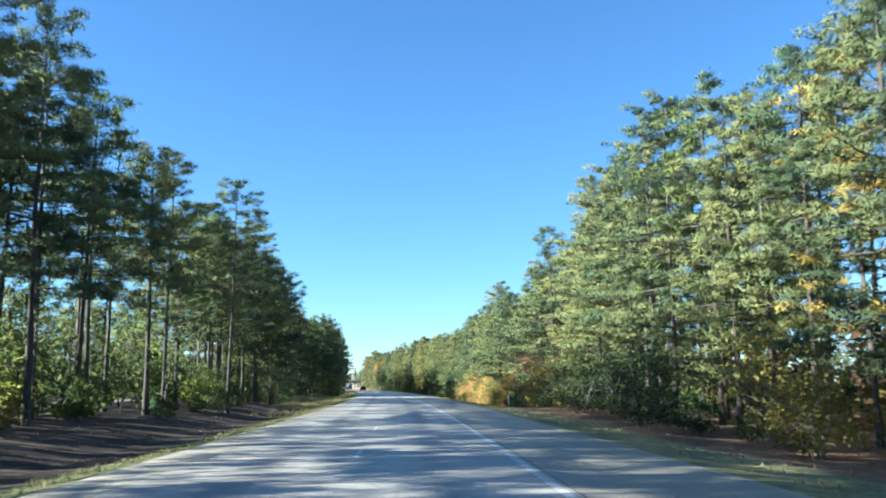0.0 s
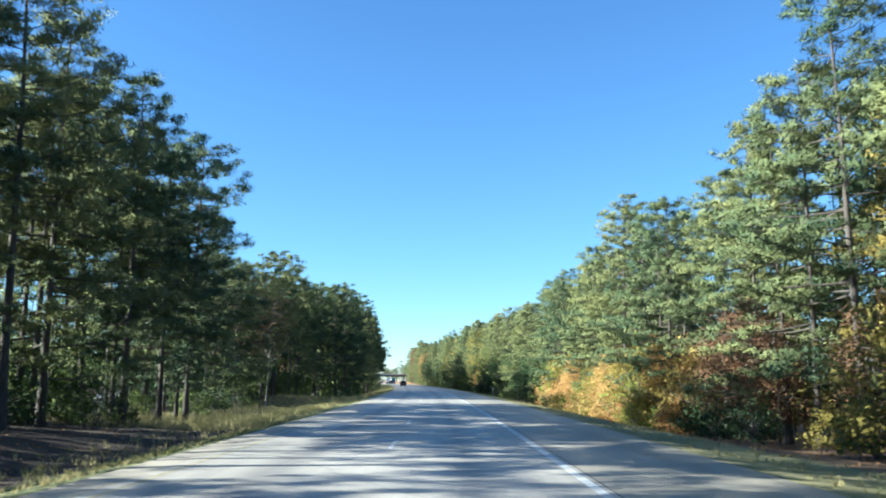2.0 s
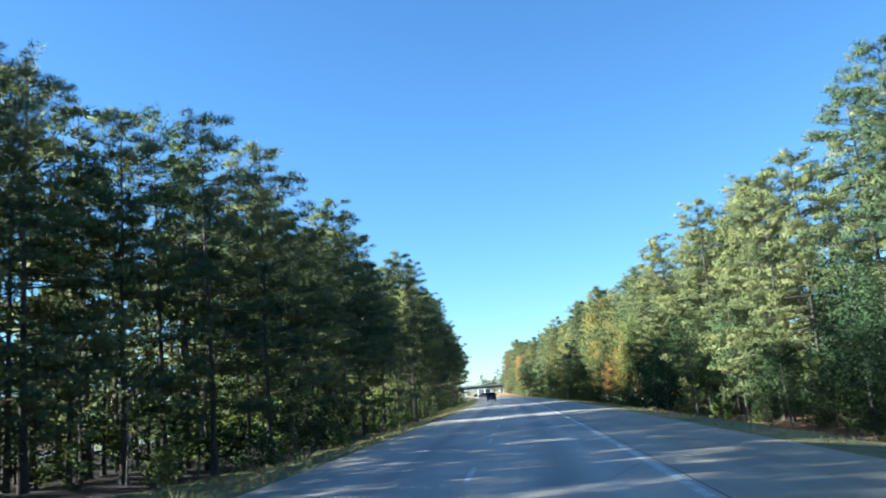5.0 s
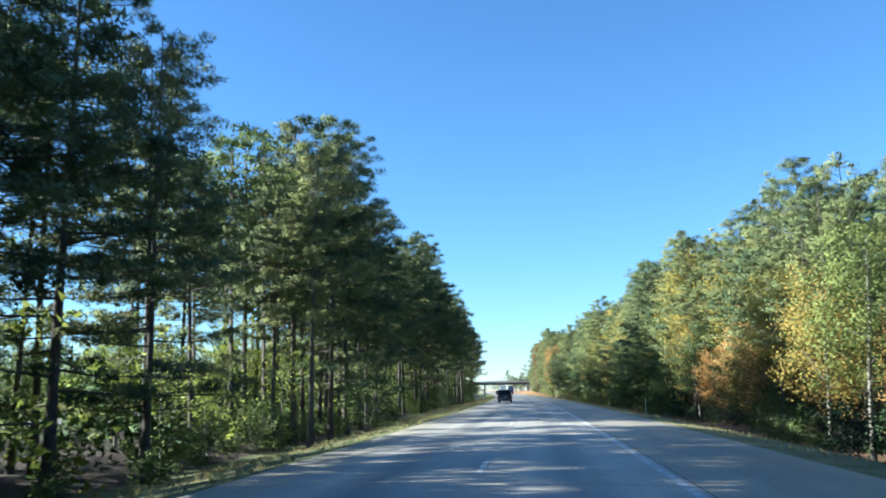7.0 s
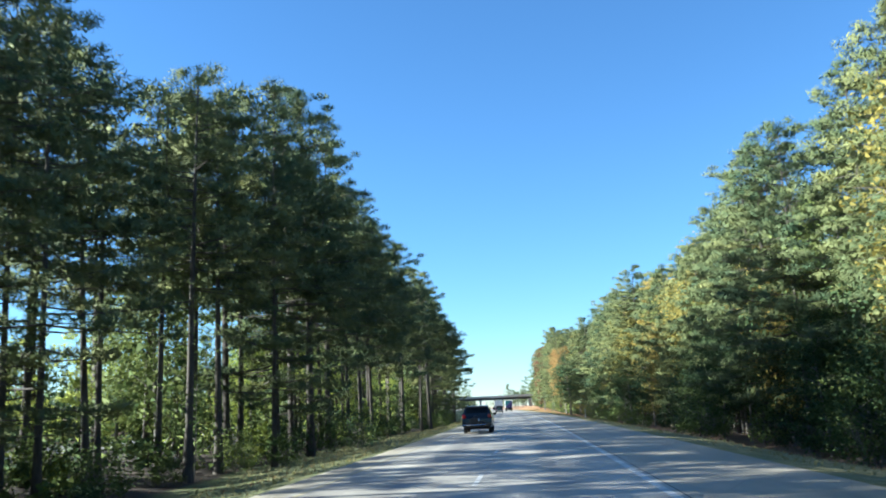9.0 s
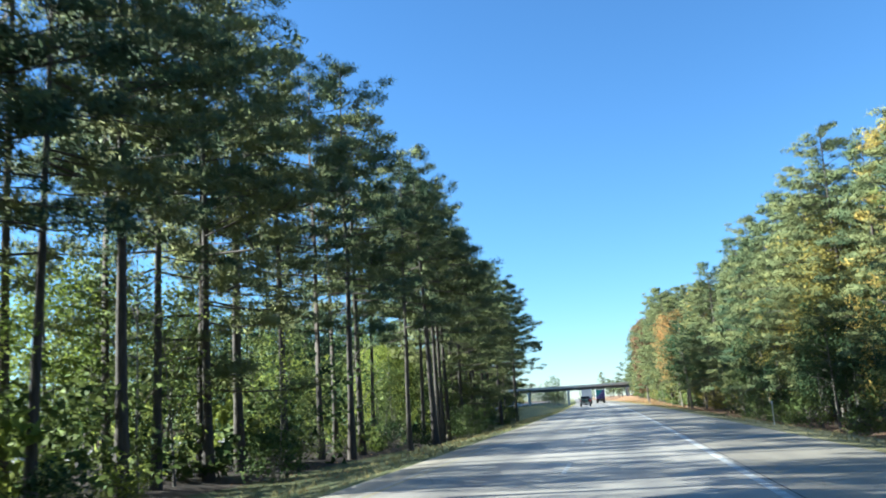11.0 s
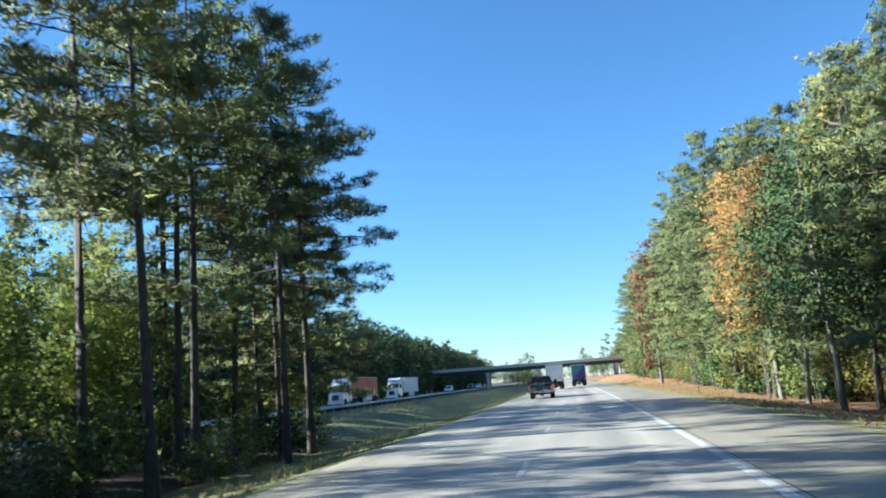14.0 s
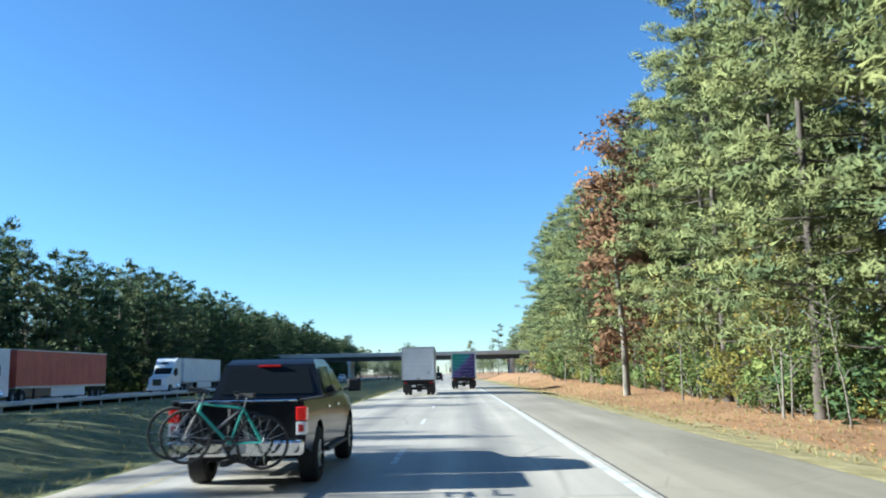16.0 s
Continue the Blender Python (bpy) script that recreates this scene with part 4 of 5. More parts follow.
def glass_material():
    m, nt, b = nodes_of("tinted_glass")
    b.inputs["Base Color"].default_value = (0.012, 0.015, 0.018, 1)
    b.inputs["Roughness"].default_value = 0.05
    b.inputs["Specular IOR Level"].default_value = 0.09
    return m


def mural_material():
    """A printed rear door: green, blue and violet fields that run into one another."""
    m, nt, b = nodes_of("printed_door_panel")
    co = nt.nodes.new("ShaderNodeTexCoord").outputs["Object"]
    sep = nt.nodes.new("ShaderNodeSeparateXYZ")
    nt.links.new(co, sep.inputs[0])
    f = noisy(nt, 0.9, 2, 0.5, co)
    a = nt.nodes.new("ShaderNodeMath")
    a.operation = "MULTIPLY_ADD"
    nt.links.new(f, a.inputs[0])
    a.inputs[1].default_value = 0.7
    h = nt.nodes.new("ShaderNodeMath")
    h.operation = "MULTIPLY_ADD"
    nt.links.new(sep.outputs["X"], h.inputs[0])
    h.inputs[1].default_value = 0.22
    h.inputs[2].default_value = 0.55
    v = nt.nodes.new("ShaderNodeMath")
    v.operation = "MULTIPLY_ADD"
    nt.links.new(sep.outputs["Z"], v.inputs[0])
    v.inputs[1].default_value = -0.14
    nt.links.new(h.outputs[0], v.inputs[2])
    nt.links.new(v.outputs[0], a.inputs[2])
    col = ramp(nt, a.outputs[0], [(0.25, (0.03, 0.26, 0.17)), (0.42, (0.03, 0.22, 0.25)), (0.55, (0.10, 0.06, 0.24)), (0.7, (0.035, 0.02, 0.13))])
    nt.links.new(col, b.inputs["Base Color"])
    b.inputs["Roughness"].default_value = 0.4
    return m


M_GLASS = glass_material()
M_MURAL = mural_material()


def part(name, bm, mat, parent, label="", smooth_it=False):
    """One bmesh as one mesh object under its thing."""
    me = bpy.data.meshes.new(name)
    bmesh.ops.recalc_face_normals(bm, faces=bm.faces)
    bm.to_mesh(me)
    bm.free()
    me.materials.append(mat)
    if smooth_it:
        me.polygons.foreach_set("use_smooth", np.ones(len(me.polygons), bool))
        me.set_sharp_from_angle(angle=radians(38))
    ob = new(name, me)
    ob.parent = parent
    return tagged(ob, label)


def box(x0, x1, y0, y1, z0, z1, bevel=0.0, bm=None, seg=2):
    bm = bm or bmesh.new()
    r = bmesh.ops.create_cube(bm, size=1)
    bmesh.ops.transform(bm, matrix=Matrix.Translation(((x0 + x1) / 2, (y0 + y1) / 2, (z0 + z1) / 2)) @ Matrix.Diagonal((x1 - x0, y1 - y0, z1 - z0, 1)), verts=r["verts"])
    if bevel:
        es = list({e for v in r["verts"] for e in v.link_edges})
        bmesh.ops.bevel(bm, geom=es, offset=bevel, segments=seg, affect="EDGES", profile=0.6)
    return bm


def prism(outline, bevel=0.0, bm=None, seg=2):
    """A side outline of (y, z, half width) points, closed across the vehicle."""
    bm = bm or bmesh.new()
    a = [bm.verts.new((-w, y, z)) for y, z, w in outline]
    b = [bm.verts.new((w, y, z)) for y, z, w in outline]
    n = len(outline)
    fs = [bm.faces.new(a), bm.faces.new(b[::-1])]
    for i in range(n):
        fs.append(bm.faces.new((a[i], b[i], b[(i + 1) % n], a[(i + 1) % n])))
    if bevel:
        es = [e for e in {e for f in fs for e in f.edges} if e.calc_face_angle(0) > 0.35]
        bmesh.ops.bevel(bm, geom=es, offset=bevel, segments=seg, affect="EDGES", profile=0.6)
    bmesh.ops.triangulate(bm, faces=[f for f in bm.faces if len(f.verts) > 4])
    return bm


def bulge(bm, zs, mid, half, k):
    """Cuts a body level by level and rounds its flanks in and out."""
    for z in zs:
        bmesh.ops.bisect_plane(bm, geom=list(bm.verts) + list(bm.edges) + list(bm.faces), plane_co=(0, 0, z), plane_no=(0, 0, 1))
    for v in bm.verts:
        v.co.x *= 1 - k * ((v.co.z - mid) / half) ** 2
    return bm


def panel(points, thick=0.012):
    """A thin plate from its corner points, thickened along its normal."""
    bm = bmesh.new()
    f = bm.faces.new([bm.verts.new(p) for p in points])
    f.normal_update()
    n = f.normal.copy()
    r = bmesh.ops.extrude_face_region(bm, geom=[f])
    bmesh.ops.translate(bm, verts=[v for v in r["geom"] if isinstance(v, bmesh.types.BMVert)], vec=n * thick)
    return bm


def lathe_x(profile, at, sides=28, bm=None):
    """A ring turned about the x axis: profile of (x, radius)."""
    bm = bm or bmesh.new()
    rings = []
    for i in range(sides):
        a = 2 * math.pi * i / sides
        rings.append([bm.verts.new((at[0] + x, at[1] + r * math.cos(a), at[2] + r * math.sin(a))) for x, r in profile])
    for i in range(sides):
        p, q = rings[i], rings[(i + 1) % sides]
        for j in range(len(profile) - 1):
            bm.faces.new((p[j], p[j + 1], q[j + 1], q[j]))
    return bm


def rod(a, b, r, bm=None, sides=8):
    bm = bm or bmesh.new()
    a, b = Vector(a), Vector(b)
    d = b - a
    c = bmesh.ops.create_cone(bm, cap_ends=True, segments=sides, radius1=r, radius2=r, depth=d.length)
    bmesh.ops.transform(bm, matrix=Matrix.Translation((a + b) / 2) @ d.to_track_quat("Z", "Y").to_matrix().to_4x4(), verts=c["verts"])
    return bm


def wheel(parent, x, y, r, w, rim=0.62, dual=False, spokes=6):
    side = 1 if x > 0 else -1
    h = w / 2
    bm = lathe_x([(-h, r * rim), (-h, r * 0.9), (-h * 0.8, r * 0.985), (-h * 0.3, r), (h * 0.3, r), (h * 0.8, r * 0.985), (h, r * 0.9), (h, r * rim)], (x, y, r))
    wob = part("wheel", bm, M_TYRE, parent, "black rubber tyre on its wheel", True)
    face = side * h * (0.35 if dual else 0.75)
    bm = lathe_x([(face - side * 0.02, 0.001), (face, r * 0.18), (face - side * 0.02, r * 0.22), (face - side * 0.05, r * 0.5), (face, r * rim * 0.98), (-face * 0.2, r * rim)], (x, y, r), 24)
    rm = part("rim", bm, M_RIM, wob, "metal wheel rim", True)
    bm = bmesh.new()
    for i in range(spokes):
        a = 2 * math.pi * i / spokes
        p = Vector((x + face, y + r * 0.15 * math.cos(a), r + r * 0.15 * math.sin(a)))
        q = Vector((x + face + side * 0.004, y + r * rim * 0.94 * math.cos(a), r + r * rim * 0.94 * math.sin(a)))
        rod(p, q, r * 0.055, bm, 6)
    part("spokes", bm, M_RIM, wob)
    return wob


def vehicle(name, s, u, label, category, turn=0.0, group="", lift=0.0):
    x, y = along(s, u)
    ob = new(name)
    z = 0.0 if u > -10 else float(-0.02)
    ob.matrix_world = Matrix.Translation((float(x), float(y), z + lift)) @ Matrix.Rotation(heading(s) + turn, 4, "Z")
    return tagged(ob, label, category, group)


def arch(cy, r, z0, n=9):
    """Points of a wheel arch from front to back, over the wheel at cy."""
    return [(cy + r * math.cos(a), max(z0, 0.36 + r * math.sin(a))) for a in np.linspace(0.0, math.pi, n)]


def box_truck(s, u, label, door, box_mat, name="box_truck"):
    t = vehicle(name, s, u, label, "truck")
    L0, L1 = -1.9, 4.9
    part("cargo_box", box(-1.22, 1.22, L0, L1, 1.12, 3.62, 0.03), box_mat, t)
    for x in (-1.19, 1.19):
        part("rear_post", box(x - 0.055, x + 0.055, L0 - 0.035, L0 + 0.02, 1.1, 3.62, 0.012), M_ALU, t)
    part("rear_header", box(-1.13, 1.13, L0 - 0.035, L0 + 0.02, 3.5, 3.62, 0.012), M_ALU, t)
    part("rear_sill", box(-1.24, 1.24, L0 - 0.05, L0 + 0.02, 1.02, 1.16, 0.012), M_UNDER, t)
    dr = part("roller_door", box(-1.12, 1.12, L0 - 0.006, L0 + 0.02, 1.17, 3.49), door, t)
    for i in range(1, 7):
        z = 1.17 + i * 2.32 / 7
        part("door_joint", box(-1.12, 1.12, L0 - 0.011, L0 - 0.005, z - 0.006, z + 0.006), M_ALU, dr)
    part("door_latch", box(-0.12, 0.12, L0 - 0.03, L0 - 0.005, 1.22, 1.3, 0.01), M_CHROME, dr)
    if door is M_WHITEBOX:
        sg = part("fleet_sticker", box(0.66, 0.9, L0 - 0.014, L0 - 0.0065, 1.62, 1.74), M_PLATE, dr, "small grey printed sticker")
        for i in range(2):
            part("sticker_bar", box(0.69, 0.87, L0 - 0.019, L0 - 0.0135, 1.645 + i * 0.045, 1.67 + i * 0.045), M_TRIM, sg)
    part("chassis_rail", box(-0.45, -0.3, L0 + 0.1, 6.4, 0.72, 1.0, 0.01), M_UNDER, t)
    part("chassis_rail", box(0.3, 0.45, L0 + 0.1, 6.4, 0.72, 1.0, 0.01), M_UNDER, t)
    part("cross_member", box(-1.1, 1.1, L0 + 0.15, L0 + 0.4, 0.8, 1.04, 0.02), M_UNDER, t)
    part("axle", lathe_x([(-0.95, 0.001), (-0.95, 0.09), (-0.2, 0.1), (-0.16, 0.24), (0.16, 0.24), (0.2, 0.1), (0.95, 0.09), (0.95, 0.001)], (0, 0, 0.48), 14), M_UNDER, t)
    bmp = part("rear_bumper", box(-1.15, 1.15, L0 - 0.02, L0 + 0.12, 0.62, 0.76, 0.015), M_UNDER, t)
    for x in (-0.55, 0.55):
        part("bumper_strut", box(x - 0.04, x + 0.04, L0, L0 + 0.1, 0.72, 1.04), M_UNDER, bmp)
    for x in (-0.95, 0.95):
        part("tail_lamp", box(x - 0.13, x + 0.13, L0 - 0.06, L0 - 0.02, 0.9, 1.0, 0.012), M_TAIL, t, "red tail lamp")
        part("mudflap", box(x - 0.29, x + 0.29, -0.82, -0.8, 0.22, 0.85), M_TRIM, t)
    part("number_plate", box(-0.5, -0.2, L0 - 0.035, L0 - 0.02, 0.64, 0.78), M_PLATE, t)
    for x in (-1.0, -0.7, 0.7, 1.0):
        wheel(t, x, 0, 0.48, 0.26, 0.58, True)
    for x in (-0.98, 0.98):
        wheel(t, x, 5.3, 0.48, 0.27, 0.58, True)
    cab = [(5.0, 0.55, 1.05), (7.1, 0.55, 1.02), (7.2, 1.25, 1.0), (6.95, 1.45, 1.0), (6.35, 2.45, 0.9), (6.1, 2.62, 0.86), (5.0, 2.62, 0.9)]
    cb = part("cab", prism(cab, 0.06), M_CABWHITE, t)
    part("windscreen", panel([(-0.86, 6.93, 1.52), (0.86, 6.93, 1.52), (0.78, 6.42, 2.38), (-0.78, 6.42, 2.38)], 0.03), M_GLASS, cb)
    for sd in (-1, 1):
        pts = [(sd * 1.005, 5.35, 1.5), (sd * 1.005, 6.6, 1.5), (sd * 0.925, 6.2, 2.3), (sd * 0.925, 5.35, 2.3)]
        part("side_window", panel(pts if sd > 0 else pts[::-1], 0.012), M_GLASS, cb)
        part("mirror_arm", rod((sd * 1.0, 6.4, 1.95), (sd * 1.32, 6.5, 2.0), 0.02), M_TRIM, cb)
        part("mirror", box(sd * 1.36 - 0.09, sd * 1.36 + 0.09, 6.42, 6.54, 1.7, 2.2, 0.03), M_TRIM, cb)
        part("headlamp", box(sd * 0.8 - 0.16, sd * 0.8 + 0.16, 7.13, 7.22, 0.95, 1.15, 0.02), M_CLEAR, cb)
    return t


def side_glass(parent, name, corners, hw_of, out=0.008):
    """The same window on both sides: corners of (y, z); hw_of gives the half width at a height."""
    for sd in (-1, 1):
        p = [(sd * (hw_of(z) + out - 0.01), y, z) for y, z in corners]
        part(name, panel(p if sd > 0 else p[::-1], 0.014), M_GLASS, parent)


def suv(s, u, paint, label, name="suv", rack=True, turn=0.0, group="", plate=True):
    t = vehicle(name, s, u, label, "car", turn, group)
    W = 0.985
    low = [(-1.05, 0.42, 0.93), (-1.12, 0.62, 0.96), (-1.1, 0.98, 0.97), (-1.02, 1.12, 0.955)]
    low += [(3.3, 1.12, 0.95), (3.75, 1.02, 0.93), (3.92, 0.82, 0.9), (3.95, 0.45, 0.88)]
    low += [(y, z, W) for y, z in arch(3.02, 0.44, 0.36)] + [(y, z, W) for y, z in arch(0, 0.45, 0.36)]
    body = part("body", bulge(prism(low, 0.03), (0.55, 0.68, 0.8, 0.92, 1.02), 0.78, 0.4, 0.05), paint, t, smooth_it=True)
    green = [(-1.03, 1.1, 0.95), (-0.86, 1.62, 0.78), (-0.75, 1.72, 0.72), (0.6, 1.78, 0.70), (1.35, 1.7, 0.70), (2.3, 1.1, 0.93)]
    top = part("roof", prism(green, 0.04), paint, t)

    def hw(z):
        return float(np.interp(z, [1.1, 1.62, 1.72], [0.945, 0.785, 0.73]))
    part("rear_window", panel([(0.76, -1.008, 1.16), (-0.76, -1.008, 1.16), (-0.66, -0.872, 1.6), (0.66, -0.872, 1.6)], 0.02), M_GLASS, top)
    part("windscreen", panel([(-0.82, 2.22, 1.17), (0.82, 2.22, 1.17), (0.64, 1.5, 1.62), (-0.64, 1.5, 1.62)], 0.02), M_GLASS, top)
    side_glass(top, "quarter_window", [(-0.82, 1.18), (-0.12, 1.18), (-0.12, 1.6), (-0.68, 1.58)], hw)
    side_glass(top, "rear_door_window", [(-0.04, 1.18), (0.86, 1.18), (0.86, 1.62), (-0.04, 1.61)], hw)
    side_glass(top, "front_door_window", [(0.94, 1.18), (2.02, 1.18), (1.42, 1.56), (0.94, 1.62)], hw)
    part("spoiler", prism([(-0.98, 1.66, 0.66), (-0.72, 1.72, 0.68), (-0.72, 1.76, 0.68), (-0.95, 1.71, 0.66)], 0.008), M_TRIM, top)
    for sd in (-1, 1):
        part("roof_rail", rod((sd * 0.66, -0.6, 1.83), (sd * 0.66, 1.2, 1.82), 0.02), M_ALU, top)
        part("tail_lamp", box(sd * 0.84 - 0.12, sd * 0.84 + 0.12, -1.135, -1.02, 0.98, 1.2, 0.03), M_TAIL, body, "red tail lamp")
        part("reflector", box(sd * 0.76 - 0.1, sd * 0.76 + 0.1, -1.14, -1.1, 0.55, 0.6, 0.01), M_TAIL, body)
        part("headlamp", box(sd * 0.72 - 0.16, sd * 0.72 + 0.16, 3.84, 3.94, 0.8, 0.92, 0.02), M_CLEAR, body)
        m = part("mirror", box(sd * 1.08 - 0.11, sd * 1.08 + 0.11, 1.86, 2.02, 1.1, 1.28, 0.04), M_TRIM, body)
        for y0 in (0.42, 1.5):
            part("door_handle", box(sd * 0.985 - 0.012, sd * 0.985 + 0.012, y0, y0 + 0.2, 0.94, 0.97, 0.006), M_CHROME, body)
    part("rear_bumper", box(-0.9, 0.9, -1.19, -1.02, 0.4, 0.62, 0.04), M_TRIM, t)
    part("underbody", box(-0.8, 0.8, -0.95, 3.7, 0.26, 0.45), M_UNDER, t)
    if plate:
        part("number_plate", box(-0.16, 0.16, -1.145, -1.12, 0.78, 0.93, 0.008), M_PLATE, t)
    for x in (-0.83, 0.83):
        wheel(t, x, 0, 0.37, 0.25)
        wheel(t, x, 3.02, 0.37, 0.25)
    if rack:
        rk = part("hitch_rack", rod((-0.95, -1.62, 0.55), (0.62, -1.62, 0.55), 0.028), M_CHROME, t, "chrome hitch carrier bar")
        part("rack_arm", box(-0.05, 0.05, -1.65, -1.05, 0.42, 0.5, 0.01), M_UNDER, rk)
        part("rack_mast", rod((-0.1, -1.5, 0.5), (-0.18, -1.42, 1.18), 0.03), M_TRIM, rk)
        part("rack_hook", rod((-0.18, -1.42, 1.18), (0.12, -1.5, 1.05), 0.024), M_TRIM, rk)
        for x in (-0.82, 0.42):
            w = part("bicycle_wheel", lathe_x([(-0.03, 0.12), (-0.035, 0.15), (0, 0.165), (0.035, 0.15), (0.03, 0.12)], (0, 0, 0), 20), M_TYRE, rk, "small wheel of a folded bicycle", True)
            w.matrix_local = Matrix.Translation((x, -1.66, 0.62)) @ Matrix.Rotation(radians(90), 4, "Z")
            d = part("wheel_cover", lathe_x([(-0.02, 0.001), (-0.03, 0.05), (-0.02, 0.12), (0.02, 0.12), (0.03, 0.05), (0.02, 0.001)], (0, 0, 0), 16), M_CABWHITE, rk, "white wheel disc")
            d.matrix_local = w.matrix_local
        part("folded_frame", rod((-0.75, -1.6, 0.66), (0.35, -1.6, 0.74), 0.035), M_TRIM, rk)
        part("folded_bag", box(-0.45, 0.1, -1.66, -1.42, 0.6, 0.98, 0.05), M_TRIM, rk, "black cloth bag on the carrier")
    return t


def bicycle(parent_pose, frame_mat, name, label):
    """Along its own x axis; the origin between the wheels on the ground."""
    b = new(name)
    b.matrix_world = parent_pose
    tagged(b, label, "bicycle")
    R = 0.345
    for x, nm in ((-0.52, "wheel"), (0.53, "wheel")):
        bm = bmesh.new()
        n = 30
        rings = []
        for i in range(n):
            a = 2 * math.pi * i / n
            rings.append([bm.verts.new((x + (R + 0.022 * math.cos(k)) * math.cos(a), 0.022 * math.sin(k), R + (R + 0.022 * math.cos(k)) * math.sin(a))) for k in np.linspace(0, 6.283, 7)[:-1]])
        for i in range(n):
            for j in range(6):
                bm.faces.new((rings[i][j], rings[i][(j + 1) % 6], rings[(i + 1) % n][(j + 1) % 6], rings[(i + 1) % n][j]))
        w = part("wheel", bm, M_TYRE, b, "thin black bicycle tyre", True)
        bm = bmesh.new()
        for i in range(14):
            a = 2 * math.pi * i / 14
            rod((x, 0.015 * (-1) ** i, R), (x + R * 0.95 * math.cos(a), 0, R + R * 0.95 * math.sin(a)), 0.003, bm, 4)
        part("spokes", bm, M_RIM, w)
    bb, seat, head, head2 = (-0.08, 0, 0.29), (-0.22, 0, 0.78), (0.36, 0, 0.80), (0.39, 0, 0.70)
    bm = bmesh.new()
    for p, q, r in ((bb, seat, 0.018), (seat, head, 0.018), (bb, head2, 0.022), (bb, (-0.52, 0.05, R), 0.011), (seat, (-0.52, 0.05, R), 0.011), (bb, (-0.52, -0.05, R), 0.011), (seat, (-0.52, -0.05, R), 0.011), (head, head2, 0.024)):
        rod(p, q, r, bm)
    part("frame", bm, frame_mat, b, "slim painted tube frame")
    bm = rod(head2, (0.53, 0.05, R), 0.014)
    rod(head2, (0.53, -0.05, R), 0.014, bm)
    part("fork", bm, M_GREYFRAME, b)
    bm = rod(head, (0.33, 0, 0.95), 0.014)
    rod((0.36, -0.3, 0.96), (0.36, 0.3, 0.96), 0.014, bm)
    part("handlebar", bm, M_TRIM, b)
    part("seat_post", rod(seat, (-0.25, 0, 0.93), 0.014), M_CHROME, b)
    sad = part("saddle", prism([(-0.1, 0.0, 0.07), (0.16, 0.01, 0.02), (0.16, 0.04, 0.02), (-0.1, 0.06, 0.075)], 0.012), M_TRIM, b)
    sad.matrix_local = Matrix.Translation((-0.25, 0, 0.93)) @ Matrix.Rotation(radians(-90), 4, "Z")
    bm = lathe_x([(-0.006, 0.05), (-0.006, 0.09), (0.006, 0.09), (0.006, 0.05)], (0, 0, 0), 20)
    part("chainring", bm, M_TRIM, b).matrix_local = Matrix.Translation((-0.08, 0.05, 0.29)) @ Matrix.Rotation(radians(90), 4, "Z")
    bm = rod((-0.08, 0.07, 0.29), (0.06, 0.09, 0.2), 0.01)
    rod((-0.08, -0.07, 0.29), (-0.22, -0.09, 0.38), 0.01, bm)
    part("cranks", bm, M_TRIM, b)
    return b


